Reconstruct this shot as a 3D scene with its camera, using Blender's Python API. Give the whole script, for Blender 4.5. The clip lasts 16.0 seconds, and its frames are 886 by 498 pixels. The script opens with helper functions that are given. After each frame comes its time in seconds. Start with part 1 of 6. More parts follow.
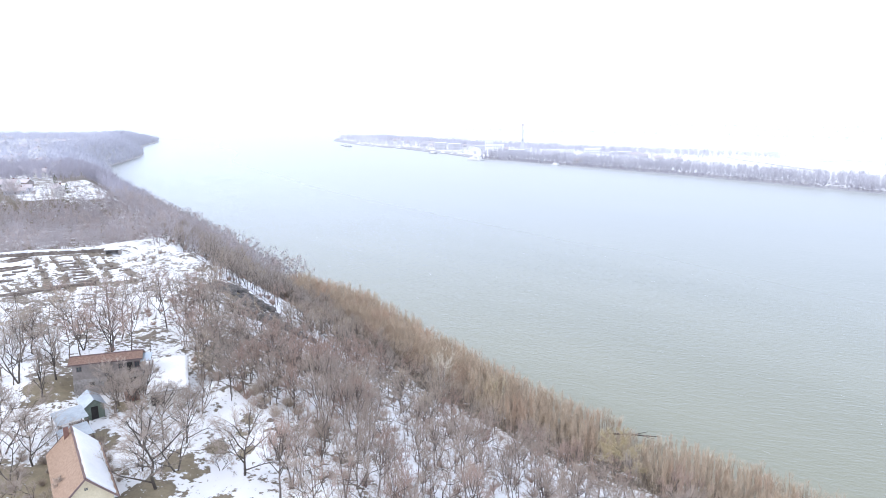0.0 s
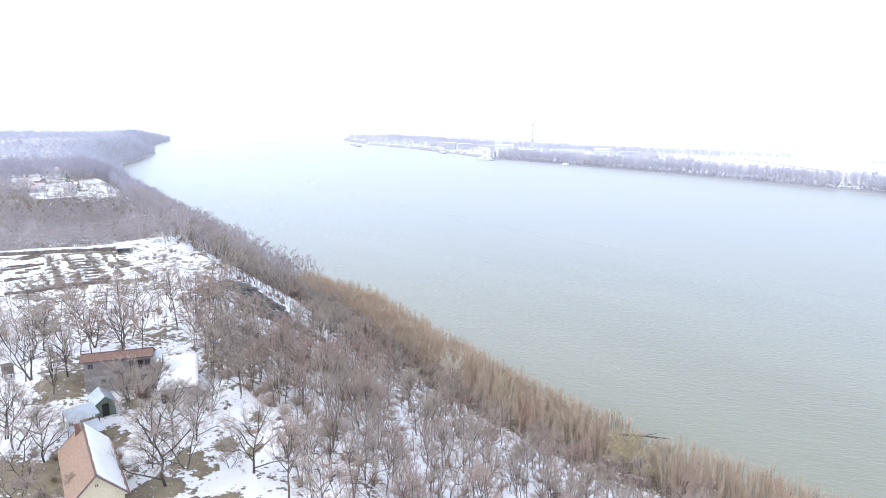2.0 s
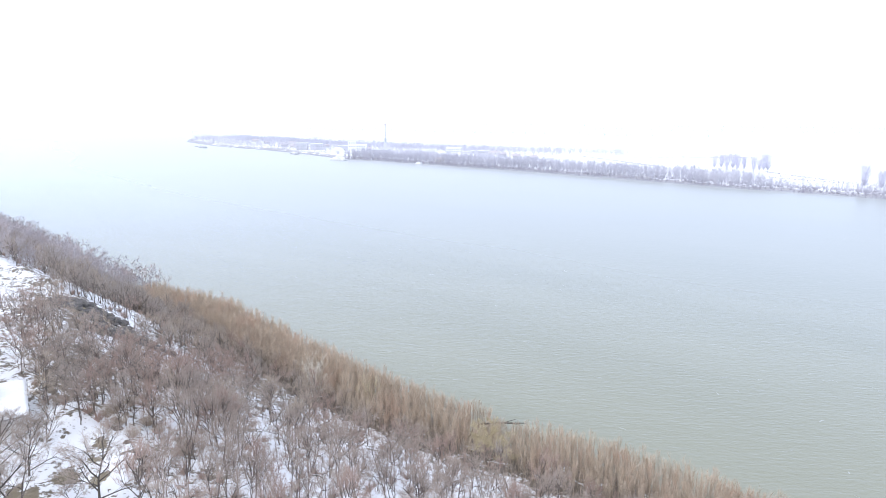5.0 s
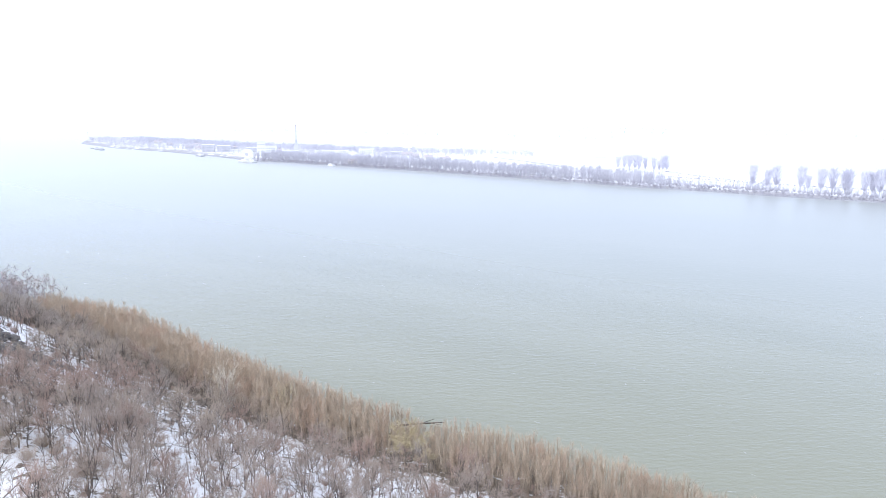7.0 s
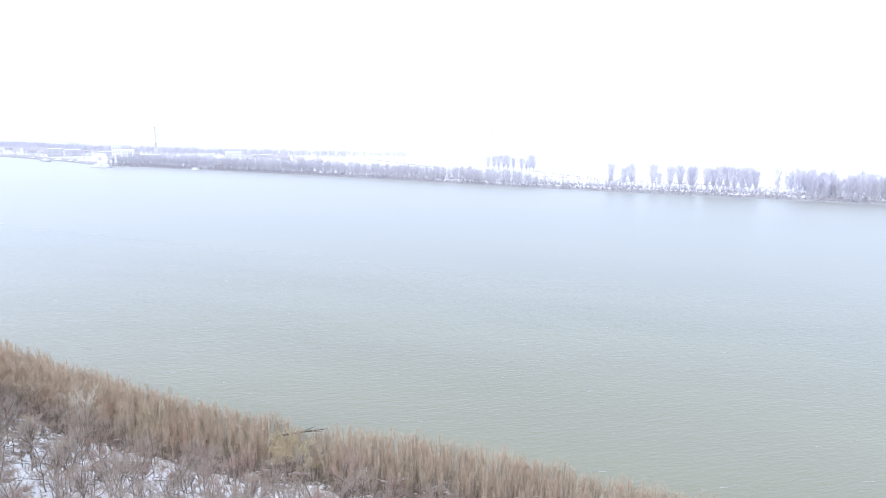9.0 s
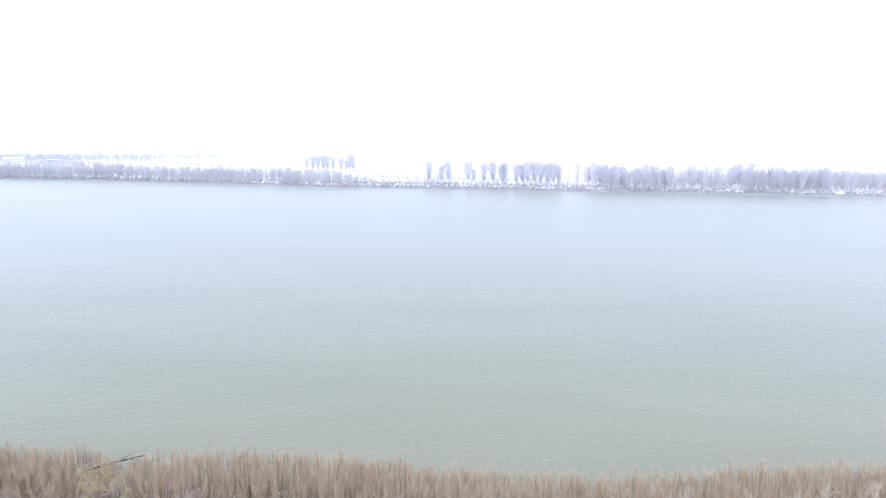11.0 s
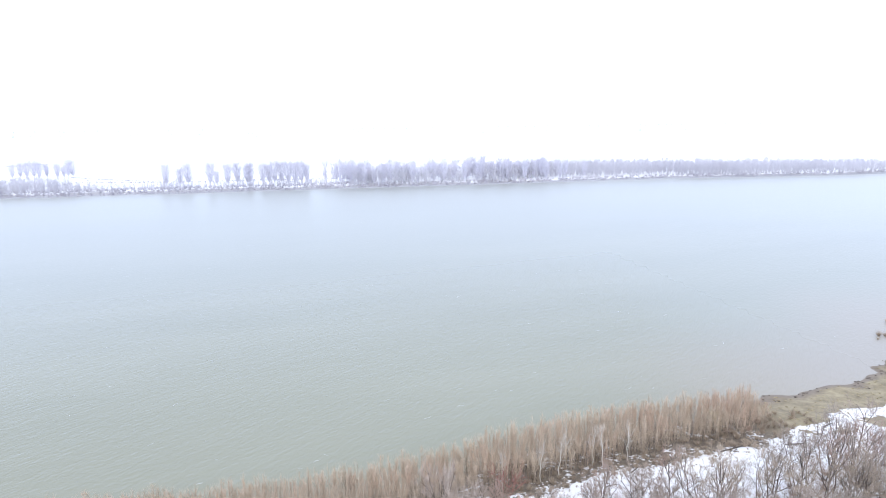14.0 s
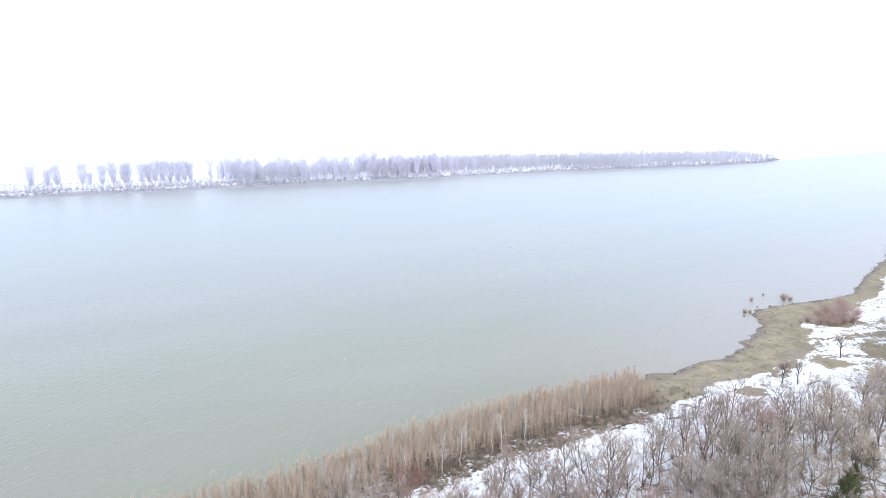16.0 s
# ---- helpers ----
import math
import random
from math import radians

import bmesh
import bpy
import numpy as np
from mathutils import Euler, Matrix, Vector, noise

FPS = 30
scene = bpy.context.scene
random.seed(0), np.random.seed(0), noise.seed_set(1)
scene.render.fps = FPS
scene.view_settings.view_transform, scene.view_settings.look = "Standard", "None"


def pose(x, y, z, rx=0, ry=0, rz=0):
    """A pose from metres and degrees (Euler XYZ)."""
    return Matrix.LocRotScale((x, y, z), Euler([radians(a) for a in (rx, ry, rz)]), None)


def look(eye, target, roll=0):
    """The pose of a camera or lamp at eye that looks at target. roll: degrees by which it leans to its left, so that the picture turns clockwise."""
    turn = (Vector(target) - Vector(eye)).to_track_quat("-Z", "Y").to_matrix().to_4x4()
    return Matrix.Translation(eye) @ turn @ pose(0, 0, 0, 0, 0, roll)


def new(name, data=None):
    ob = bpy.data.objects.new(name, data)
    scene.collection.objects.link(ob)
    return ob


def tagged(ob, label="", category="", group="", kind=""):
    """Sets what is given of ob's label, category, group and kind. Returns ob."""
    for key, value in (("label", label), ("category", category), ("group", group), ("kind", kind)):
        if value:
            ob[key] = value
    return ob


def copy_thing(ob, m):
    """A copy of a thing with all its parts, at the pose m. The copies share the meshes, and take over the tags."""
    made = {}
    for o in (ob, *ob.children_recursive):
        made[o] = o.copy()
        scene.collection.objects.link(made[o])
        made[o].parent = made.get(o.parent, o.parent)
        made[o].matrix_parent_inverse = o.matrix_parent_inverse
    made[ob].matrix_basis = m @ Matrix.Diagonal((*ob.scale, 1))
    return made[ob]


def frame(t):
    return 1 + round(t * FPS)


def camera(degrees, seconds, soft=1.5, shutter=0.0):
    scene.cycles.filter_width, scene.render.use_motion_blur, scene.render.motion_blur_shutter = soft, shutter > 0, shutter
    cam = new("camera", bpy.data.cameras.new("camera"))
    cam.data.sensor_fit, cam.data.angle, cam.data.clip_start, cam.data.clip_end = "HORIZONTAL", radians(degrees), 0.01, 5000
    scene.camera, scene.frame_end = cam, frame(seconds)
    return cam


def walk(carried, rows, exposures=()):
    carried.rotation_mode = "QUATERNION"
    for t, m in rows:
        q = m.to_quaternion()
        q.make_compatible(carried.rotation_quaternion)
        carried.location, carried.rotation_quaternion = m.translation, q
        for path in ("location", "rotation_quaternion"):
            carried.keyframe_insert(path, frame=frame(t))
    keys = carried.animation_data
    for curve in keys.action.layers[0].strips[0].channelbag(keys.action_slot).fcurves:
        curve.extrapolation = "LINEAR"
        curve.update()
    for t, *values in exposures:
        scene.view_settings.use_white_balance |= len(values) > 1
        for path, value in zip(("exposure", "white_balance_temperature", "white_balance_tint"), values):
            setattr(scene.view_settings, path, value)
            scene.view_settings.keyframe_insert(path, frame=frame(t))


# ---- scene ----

# ---------------------------------------------------------------- camera
EYE = 75.0
VIEW = [
    (0.0, 53.5, -11.35, -0.24), (0.5, 52.22, -11.37, -0.28), (1.0, 51.18, -11.4, -0.35), (1.5, 53.36, -11.39, -0.21),
    (2.0, 54.3, -11.37, -0.14), (2.5, 53.38, -11.38, -0.1), (3.0, 48.76, -11.41, -0.19), (3.5, 44.94, -11.44, -0.26),
    (3.7, 44.25, -11.43, -0.24), (5.8, 39.72, -11.38, -0.04), (6.0, 38.83, -11.36, 0.0), (6.5, 36.76, -11.33, 0.04),
    (7.0, 34.58, -11.3, 0.09), (7.5, 32.95, -11.25, 0.1), (8.0, 30.81, -11.2, 0.18), (8.5, 27.89, -11.15, 0.19),
    (9.0, 23.85, -11.14, 0.14), (9.5, 20.11, -11.12, 0.13), (9.7, 18.51, -11.11, 0.12), (11.8, 3.83, -11.16, -0.15),
    (12.0, 2.82, -11.16, -0.17), (12.5, 0.07, -11.23, -0.23), (13.0, -3.8, -11.28, -0.32), (13.5, -8.18, -11.35, -0.35),
    (14.0, -12.49, -11.42, -0.53), (14.5, -15.75, -11.51, -0.58), (15.0, -18.93, -11.64, -0.66),
    (15.5, -20.54, -11.71, -0.69), (16.0, -21.61, -11.83, -0.67)]
cam = camera(66.8, 16.0, soft=0.69)
walk(cam, [(t, pose(0, 0, EYE, 90 + p, 0, a) @ pose(0, 0, 0, 0, 0, r)) for t, a, p, r in VIEW],
     [(0.0, 0.68), (16.0, 0.68)])

# ---------------------------------------------------------------- sky and sun
SUN_AZIMUTH, SUN_HEIGHT = 168.0, 36.0        # degrees to the left of +y, degrees over the horizon
world = bpy.data.worlds.new("overcast_sky")
scene.world = world
world.use_nodes = True
wn, wl = world.node_tree.nodes, world.node_tree.links
sky = wn.new("ShaderNodeTexSky")
sky.sky_type, sky.sun_disc = "NISHITA", False
sky.sun_elevation, sky.sun_rotation = radians(SUN_HEIGHT), radians(-SUN_AZIMUTH)
sky.altitude, sky.air_density, sky.dust_density, sky.ozone_density = 60, 1.0, 1.0, 1.0
split, join, floor_z = wn.new("ShaderNodeSeparateXYZ"), wn.new("ShaderNodeCombineXYZ"), wn.new("ShaderNodeMath")
way = wn.new("ShaderNodeTexCoord")
wl.new(way.outputs["Generated"], split.inputs[0])
floor_z.operation = "MAXIMUM"
floor_z.inputs[1].default_value = 0.12
wl.new(split.outputs[2], floor_z.inputs[0])
wl.new(split.outputs[0], join.inputs[0])
wl.new(split.outputs[1], join.inputs[1])
wl.new(floor_z.outputs[0], join.inputs[2])
wl.new(join.outputs[0], sky.inputs[0])
cloud = wn.new("ShaderNodeMix")              # a high thin cloud cover over the clear sky
cloud.data_type = "RGBA"
cloud.inputs[0].default_value = 0.80
veil = wn.new("ShaderNodeValToRGB")          # brighter towards the hazy horizon than overhead
veil.color_ramp.elements[0].position, veil.color_ramp.elements[0].color = 0.0, (9.1, 10.8, 15.1, 1)
veil.color_ramp.elements[1].position, veil.color_ramp.elements[1].color = 0.75, (6.45, 6.66, 7.28, 1)
wl.new(floor_z.outputs[0], veil.inputs[0])
wl.new(veil.outputs[0], cloud.inputs[7])
wl.new(sky.outputs[0], cloud.inputs[6])
wl.new(cloud.outputs[2], wn["Background"].inputs[0])
wn["Background"].inputs[1].default_value = 0.131
sun = new("sun", bpy.data.lights.new("sun", "SUN"))
sun.data.energy, sun.data.angle, sun.data.color = 0.75, radians(25), (1.0, 0.95, 0.88)
sun.matrix_world = look((0, 0, 0), Vector((math.sin(radians(SUN_AZIMUTH)), -math.cos(radians(SUN_AZIMUTH)),
                                           -math.tan(radians(SUN_HEIGHT)))))


# ---------------------------------------------------------------- materials
def material(name, low, high, size=1.0, rough=0.8, bump=0.0, grain=8.0, metal=0.0, low_at=0.35, high_at=0.65, world_space=True):
    """Two colours mixed by noise of two sizes (the larger one in metres), with fine relief."""
    m = bpy.data.materials.new(name)
    m.use_nodes = True
    n, l = m.node_tree.nodes, m.node_tree.links
    b = n["Principled BSDF"]
    place = n.new("ShaderNodeNewGeometry").outputs["Position"] if world_space else n.new("ShaderNodeTexCoord").outputs["Object"]
    big, small, ramp, add = n.new("ShaderNodeTexNoise"), n.new("ShaderNodeTexNoise"), n.new("ShaderNodeValToRGB"), n.new("ShaderNodeMix")
    big.inputs["Scale"].default_value, big.inputs["Detail"].default_value = 1.0 / size, 4
    small.inputs["Scale"].default_value, small.inputs["Detail"].default_value = grain / size, 3
    for x in (big, small):
        l.new(place, x.inputs["Vector"])
    add.inputs[0].default_value = 0.4
    l.new(big.outputs[0], add.inputs[2])
    l.new(small.outputs[0], add.inputs[3])
    ramp.color_ramp.elements[0].position, ramp.color_ramp.elements[0].color = low_at, (*low, 1)
    ramp.color_ramp.elements[1].position, ramp.color_ramp.elements[1].color = high_at, (*high, 1)
    l.new(add.outputs[0], ramp.inputs[0])
    l.new(ramp.outputs[0], b.inputs["Base Color"])
    b.inputs["Roughness"].default_value, b.inputs["Metallic"].default_value = rough, metal
    if bump:
        u = n.new("ShaderNodeBump")
        u.inputs["Strength"].default_value, u.inputs["Distance"].default_value = 0.6, bump
        l.new(add.outputs[0], u.inputs["Height"])
        l.new(u.outputs[0], b.inputs["Normal"])
    return m


M = {
    "bark": material("bark", (0.098, 0.08, 0.068), (0.19, 0.156, 0.135), 6.0),
    "twig": material("twig", (0.33, 0.272, 0.232), (0.51, 0.43, 0.372), 14.0),
    "twig_red": material("twig_red", (0.345, 0.248, 0.207), (0.50, 0.38, 0.32), 14.0),
    "twig_yellow": material("twig_yellow", (0.43, 0.365, 0.235), (0.60, 0.515, 0.345), 8.0),
    "twig_scarlet": material("twig_scarlet", (0.30, 0.14, 0.12), (0.42, 0.20, 0.17), 8.0),
    "willow": material("willow", (0.495, 0.403, 0.312), (0.70, 0.59, 0.465), 5.0),
    "birch": material("birch", (0.52, 0.49, 0.44), (0.74, 0.71, 0.66), 3.0),
    # distance haze is mixed into these far wood and scrub colours
    "hazed_far_wood": material("hazed_far_wood", (0.52, 0.525, 0.595), (0.64, 0.645, 0.715), 60.0),
    "hazed_faint_wood": material("hazed_faint_wood", (0.55, 0.595, 0.69), (0.65, 0.70, 0.785), 200.0),
    "hazed_poplar": material("hazed_poplar", (0.62, 0.615, 0.70), (0.74, 0.735, 0.81), 60.0),
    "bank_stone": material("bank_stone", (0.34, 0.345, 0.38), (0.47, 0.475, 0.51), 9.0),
    "hazed_bank_wood": material("hazed_bank_wood", (0.52, 0.515, 0.57), (0.645, 0.64, 0.69), 60.0),
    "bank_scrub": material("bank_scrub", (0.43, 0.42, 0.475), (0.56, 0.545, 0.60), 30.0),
    # bluff woods lightened and blued as if seen through haze
    "hazed_mid_wood": material("hazed_mid_wood", (0.40, 0.365, 0.375), (0.54, 0.50, 0.51), 40.0),
    "willow_red": material("willow_red", (0.50, 0.377, 0.29), (0.70, 0.55, 0.43), 5.0),
    "willow_stem": material("willow_stem", (0.29, 0.238, 0.19), (0.465, 0.388, 0.31), 2.0),
    "twig_grey": material("twig_grey", (0.31, 0.268, 0.232), (0.48, 0.42, 0.368), 9.0),
    "pale_twig": material("pale_twig", (0.56, 0.51, 0.42), (0.72, 0.66, 0.56), 5.0),
    "dark_bark": material("dark_bark", (0.06, 0.05, 0.042), (0.13, 0.11, 0.095), 2.0),
    "twig_tan": material("twig_tan", (0.37, 0.305, 0.243), (0.54, 0.45, 0.36), 10.0),
    "dry_grass": material("dry_grass", (0.36, 0.30, 0.19), (0.54, 0.46, 0.30), 4.0),
    # these two hold the upriver haze in their base colour
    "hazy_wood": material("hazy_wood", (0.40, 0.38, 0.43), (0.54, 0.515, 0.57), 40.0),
    "hazed_mid_red": material("hazed_mid_red", (0.42, 0.36, 0.345), (0.56, 0.485, 0.465), 30.0),
    "needle": material("needle", (0.065, 0.076, 0.03), (0.14, 0.145, 0.062), 1.5),
    "cream_plaster": material("cream_plaster", (0.52, 0.45, 0.30), (0.66, 0.58, 0.41), 2.0, 0.85, 0.01),
    "white_plaster": material("white_plaster", (0.62, 0.60, 0.56), (0.78, 0.76, 0.72), 2.5, 0.85, 0.01),
    "grey_plaster": material("grey_plaster", (0.235, 0.205, 0.185), (0.34, 0.30, 0.275), 2.5, 0.85, 0.01),
    "white_paint": material("white_paint", (0.70, 0.69, 0.66), (0.80, 0.79, 0.77), 1.0, 0.5),
    "white_concrete": material("white_concrete", (0.70, 0.70, 0.72), (0.82, 0.82, 0.83), 12.0, 0.8),
    "pale_concrete": material("pale_concrete", (0.57, 0.575, 0.61), (0.66, 0.665, 0.70), 12.0, 0.8),
    "grey_concrete": material("grey_concrete", (0.46, 0.46, 0.50), (0.60, 0.60, 0.63), 12.0, 0.8),
    "concrete": material("concrete", (0.26, 0.25, 0.25), (0.38, 0.37, 0.36), 1.5, 0.85, 0.01),
    "stone_wall": material("stone_wall", (0.20, 0.18, 0.165), (0.40, 0.365, 0.34), 1.2, 0.9, 0.08, 4.0),
    "ruin_stone": material("ruin_stone", (0.13, 0.105, 0.088), (0.28, 0.24, 0.205), 1.0, 0.9, 0.08, 4.0),
    "rock": material("rock", (0.07, 0.066, 0.066), (0.20, 0.19, 0.185), 1.5, 0.9, 0.1, 4.0),
    "earth": material("earth", (0.09, 0.07, 0.058), (0.19, 0.15, 0.125), 1.0, 0.95, 0.08, 4.0),
    "brick": material("brick", (0.19, 0.10, 0.08), (0.30, 0.175, 0.14), 0.5, 0.9, 0.01),
    "tile_roof": material("tile_roof", (0.24, 0.155, 0.112), (0.47, 0.335, 0.245), 0.26, 0.85, 0.05, 3.0),
    "tile_roof_dark": material("tile_roof_dark", (0.17, 0.106, 0.083), (0.335, 0.218, 0.172), 0.3, 0.85, 0.05, 3.0),
    "trim_brown": material("trim_brown", (0.13, 0.085, 0.08), (0.22, 0.15, 0.14), 1.0, 0.7),
    "old_wood": material("old_wood", (0.12, 0.10, 0.085), (0.25, 0.215, 0.185), 0.7, 0.9, 0.01),
    "green_paint": material("green_paint", (0.125, 0.16, 0.125), (0.21, 0.25, 0.205), 0.8, 0.75, 0.005),
    "tin": material("tin", (0.40, 0.46, 0.53), (0.56, 0.62, 0.69), 1.2, 0.42, 0.0, 6.0, 0.55),
    # near-black colour that stands for the shade inside doorways and open fronts
    "opening_shade": material("opening_shade", (0.02, 0.018, 0.017), (0.05, 0.045, 0.042), 1.0, 0.9),
    "pane": material("pane", (0.05, 0.055, 0.06), (0.09, 0.095, 0.10), 1.0, 0.08),
    # far roofs and panes carry the paleness of haze in their colour
    "roof_hazed": material("roof_hazed", (0.50, 0.45, 0.47), (0.64, 0.59, 0.61), 4.0),
    "far_pane": material("far_pane", (0.30, 0.32, 0.36), (0.42, 0.44, 0.48), 6.0, 0.3),
    "foam": material("foam", (0.50, 0.53, 0.53), (0.68, 0.70, 0.71), 2.0, 0.7),
    "snow": material("snow", (0.80, 0.82, 0.86), (0.90, 0.91, 0.93), 3.0, 0.6, 0.05),
}


def ground_material():
    m = bpy.data.materials.new("winter_ground")
    m.use_nodes = True
    n, l = m.node_tree.nodes, m.node_tree.links
    b = n["Principled BSDF"]
    pos = n.new("ShaderNodeNewGeometry").outputs["Position"]

    def noise_at(size, detail=5):
        x = n.new("ShaderNodeTexNoise")
        x.inputs["Scale"].default_value, x.inputs["Detail"].default_value = 1.0 / size, detail
        x.inputs["Roughness"].default_value = 0.62
        l.new(pos, x.inputs["Vector"])
        return x.outputs[0]

    def mix(f, a, c, colour=True):
        x = n.new("ShaderNodeMix")
        x.data_type = "RGBA" if colour else "FLOAT"
        ins = (0, 6, 7) if colour else (0, 2, 3)
        for i, v in zip(ins, (f, a, c)):
            if isinstance(v, (tuple, float, int)):
                x.inputs[i].default_value = (*v, 1) if isinstance(v, tuple) else v
            else:
                l.new(v, x.inputs[i])
        return x.outputs[2 if colour else 0]

    def sums(op, a, c):
        x = n.new("ShaderNodeMath")
        x.operation = op
        for i, v in enumerate((a, c)):
            if isinstance(v, (float, int)):
                x.inputs[i].default_value = v
            else:
                l.new(v, x.inputs[i])
        return x.outputs[0]

    def zone(name):
        x = n.new("ShaderNodeAttribute")
        x.attribute_name = name
        return x.outputs["Fac"]

    patches = mix(0.36, mix(0.5, noise_at(9.0), noise_at(2.6), False), noise_at(0.8), False)
    cover = n.new("ShaderNodeMapRange")
    cover.inputs["From Min"].default_value, cover.inputs["From Max"].default_value = 0.47, 0.53
    l.new(sums("ADD", sums("SUBTRACT", zone("snow_cover"), 0.5), sums("ADD", sums("MULTIPLY", sums("SUBTRACT", patches, 0.5), 2.2), 0.5)), cover.inputs["Value"])
    specks = n.new("ShaderNodeMapRange")
    specks.inputs["From Min"].default_value, specks.inputs["From Max"].default_value = 0.32, 0.68
    l.new(mix(0.5, noise_at(1.3), noise_at(0.28), False), specks.inputs["Value"])
    litter = mix(specks.outputs[0], (0.085, 0.068, 0.054), (0.26, 0.218, 0.172))
    worn = n.new("ShaderNodeMapRange")
    worn.inputs["From Min"].default_value, worn.inputs["From Max"].default_value = 0.38, 0.62
    l.new(mix(0.4, noise_at(5.0), noise_at(1.1), False), worn.inputs["Value"])
    turf = mix(worn.outputs[0], mix(noise_at(0.8), (0.14, 0.116, 0.072), (0.26, 0.218, 0.138)), (0.38, 0.325, 0.21))
    soil = mix(zone("turf"), litter, turf)
    mud = mix(noise_at(1.6), (0.13, 0.105, 0.085), (0.30, 0.25, 0.20))
    soil = mix(zone("mud"), soil, mud)
    # distant soil is lifted to pale blue-grey in place of haze
    soil = mix(zone("far_haze"), soil, mix(noise_at(6.0), (0.40, 0.40, 0.44), (0.54, 0.54, 0.58)))
    snow = mix(noise_at(2.5), (0.80, 0.82, 0.87), (0.90, 0.91, 0.93))
    l.new(mix(cover.outputs[0], soil, snow), b.inputs["Base Color"])
    b.inputs["Roughness"].default_value = 0.75
    u = n.new("ShaderNodeBump")
    u.inputs["Strength"].default_value, u.inputs["Distance"].default_value = 0.7, 0.25
    l.new(mix(0.35, noise_at(1.8), cover.outputs[0], False), u.inputs["Height"])
    l.new(u.outputs[0], b.inputs["Normal"])
    return m


def water_material():
    m = bpy.data.materials.new("river_water")
    m.use_nodes = True
    n, l = m.node_tree.nodes, m.node_tree.links
    b = n["Principled BSDF"]
    pos = n.new("ShaderNodeNewGeometry").outputs["Position"]

    def turned(angle, sx, sy):
        x = n.new("ShaderNodeMapping")
        x.vector_type = "TEXTURE"
        x.inputs["Rotation"].default_value = (0, 0, radians(angle))
        x.inputs["Scale"].default_value = (1 / sx, 1 / sy, 1.0)
        l.new(pos, x.inputs["Vector"])
        return x.outputs[0]

    def noise_on(vector, size, detail):
        x = n.new("ShaderNodeTexNoise")
        x.inputs["Scale"].default_value, x.inputs["Detail"].default_value = 1.0 / size, detail
        l.new(vector, x.inputs["Vector"])
        return x.outputs[0]

    def blend(f, a, c):
        x = n.new("ShaderNodeMix")
        x.inputs[0].default_value = f
        l.new(a, x.inputs[2])
        l.new(c, x.inputs[3])
        return x.outputs[0]

    wind = turned(38, 0.42, 1.0)
    chop = blend(0.5, noise_on(wind, 0.9, 2), noise_on(wind, 1.9, 3))
    swell = noise_on(turned(30, 0.5, 1.0), 14.0, 3)
    u = n.new("ShaderNodeBump")
    u.inputs["Distance"].default_value = 0.45
    ruffle = n.new("ShaderNodeAttribute")
    ruffle.attribute_name = "ruffle"

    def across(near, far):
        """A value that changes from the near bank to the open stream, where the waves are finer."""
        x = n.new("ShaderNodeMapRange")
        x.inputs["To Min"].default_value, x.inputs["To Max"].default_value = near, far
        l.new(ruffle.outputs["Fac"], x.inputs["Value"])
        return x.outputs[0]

    l.new(across(0.9, 0.2), u.inputs["Strength"])
    l.new(blend(0.35, chop, swell), u.inputs["Height"])
    ramp = n.new("ShaderNodeValToRGB")
    ramp.color_ramp.elements[0].position, ramp.color_ramp.elements[0].color = 0.32, (0.264, 0.276, 0.216, 1)
    ramp.color_ramp.elements[1].position, ramp.color_ramp.elements[1].color = 0.68, (0.306, 0.315, 0.25, 1)
    l.new(noise_on(turned(5, 0.3, 1.0), 60.0, 5), ramp.inputs[0])
    silt, mixed = n.new("ShaderNodeAttribute"), n.new("ShaderNodeMix")
    silt.attribute_name = "silt"
    mixed.data_type = "RGBA"
    l.new(silt.outputs["Fac"], mixed.inputs[0])
    l.new(ramp.outputs[0], mixed.inputs[6])
    mixed.inputs[7].default_value = (0.40, 0.325, 0.28, 1)
    sheen_tint = n.new("ShaderNodeMix")               # pale blue painted in for sky sheen and haze on the open stream
    sheen_tint.data_type = "RGBA"
    l.new(across(0.0, 0.75), sheen_tint.inputs[0])
    l.new(mixed.outputs[2], sheen_tint.inputs[6])
    sheen_tint.inputs[7].default_value = (0.318, 0.355, 0.348, 1)
    # silty body colour under a gloss that follows Fresnel; rougher in the open stream than under the near bank
    body, gloss, edge, both = n.new("ShaderNodeBsdfDiffuse"), n.new("ShaderNodeBsdfGlossy"), n.new("ShaderNodeFresnel"), n.new("ShaderNodeMixShader")
    l.new(sheen_tint.outputs[2], body.inputs["Color"])
    l.new(across(0.19, 0.36), gloss.inputs["Roughness"])
    edge.inputs["IOR"].default_value = 1.333
    for x in (body, gloss, edge):
        l.new(u.outputs[0], x.inputs["Normal"])
    l.new(edge.outputs[0], both.inputs[0])
    l.new(body.outputs[0], both.inputs[1])
    l.new(gloss.outputs[0], both.inputs[2])
    l.new(both.outputs[0], n["Material Output"].inputs["Surface"])
    n.remove(b)
    return m


M["ground"], M["water"] = ground_material(), water_material()

# ---------------------------------------------------------------- the lie of the land
NEAR_X = (-5000, -2700, -2400, -2180, -2126, -1850, -1650, -1560, -1500, -1341, -1198, -1106, -743, -510, -386, -260, -218, -188, -153, -124, -104, -82, -62, -46, -6, 12,
          29, 40, 54, 70, 86, 99, 113, 126, 152, 177, 187, 192, 208, 230, 250, 279, 325, 500, 900, 5000)
NEAR_Y = (-2500, -900, -200, 500, 528, 424, 352, 346, 340, 296, 238, 196, 142, 124, 121, 118, 124, 120, 117, 114, 115, 117, 121, 122, 121, 122,
          126, 130, 133, 135, 137, 138, 144, 145, 148, 161, 170, 179, 183, 181, 182, 199, 222, 265, 300, 500)
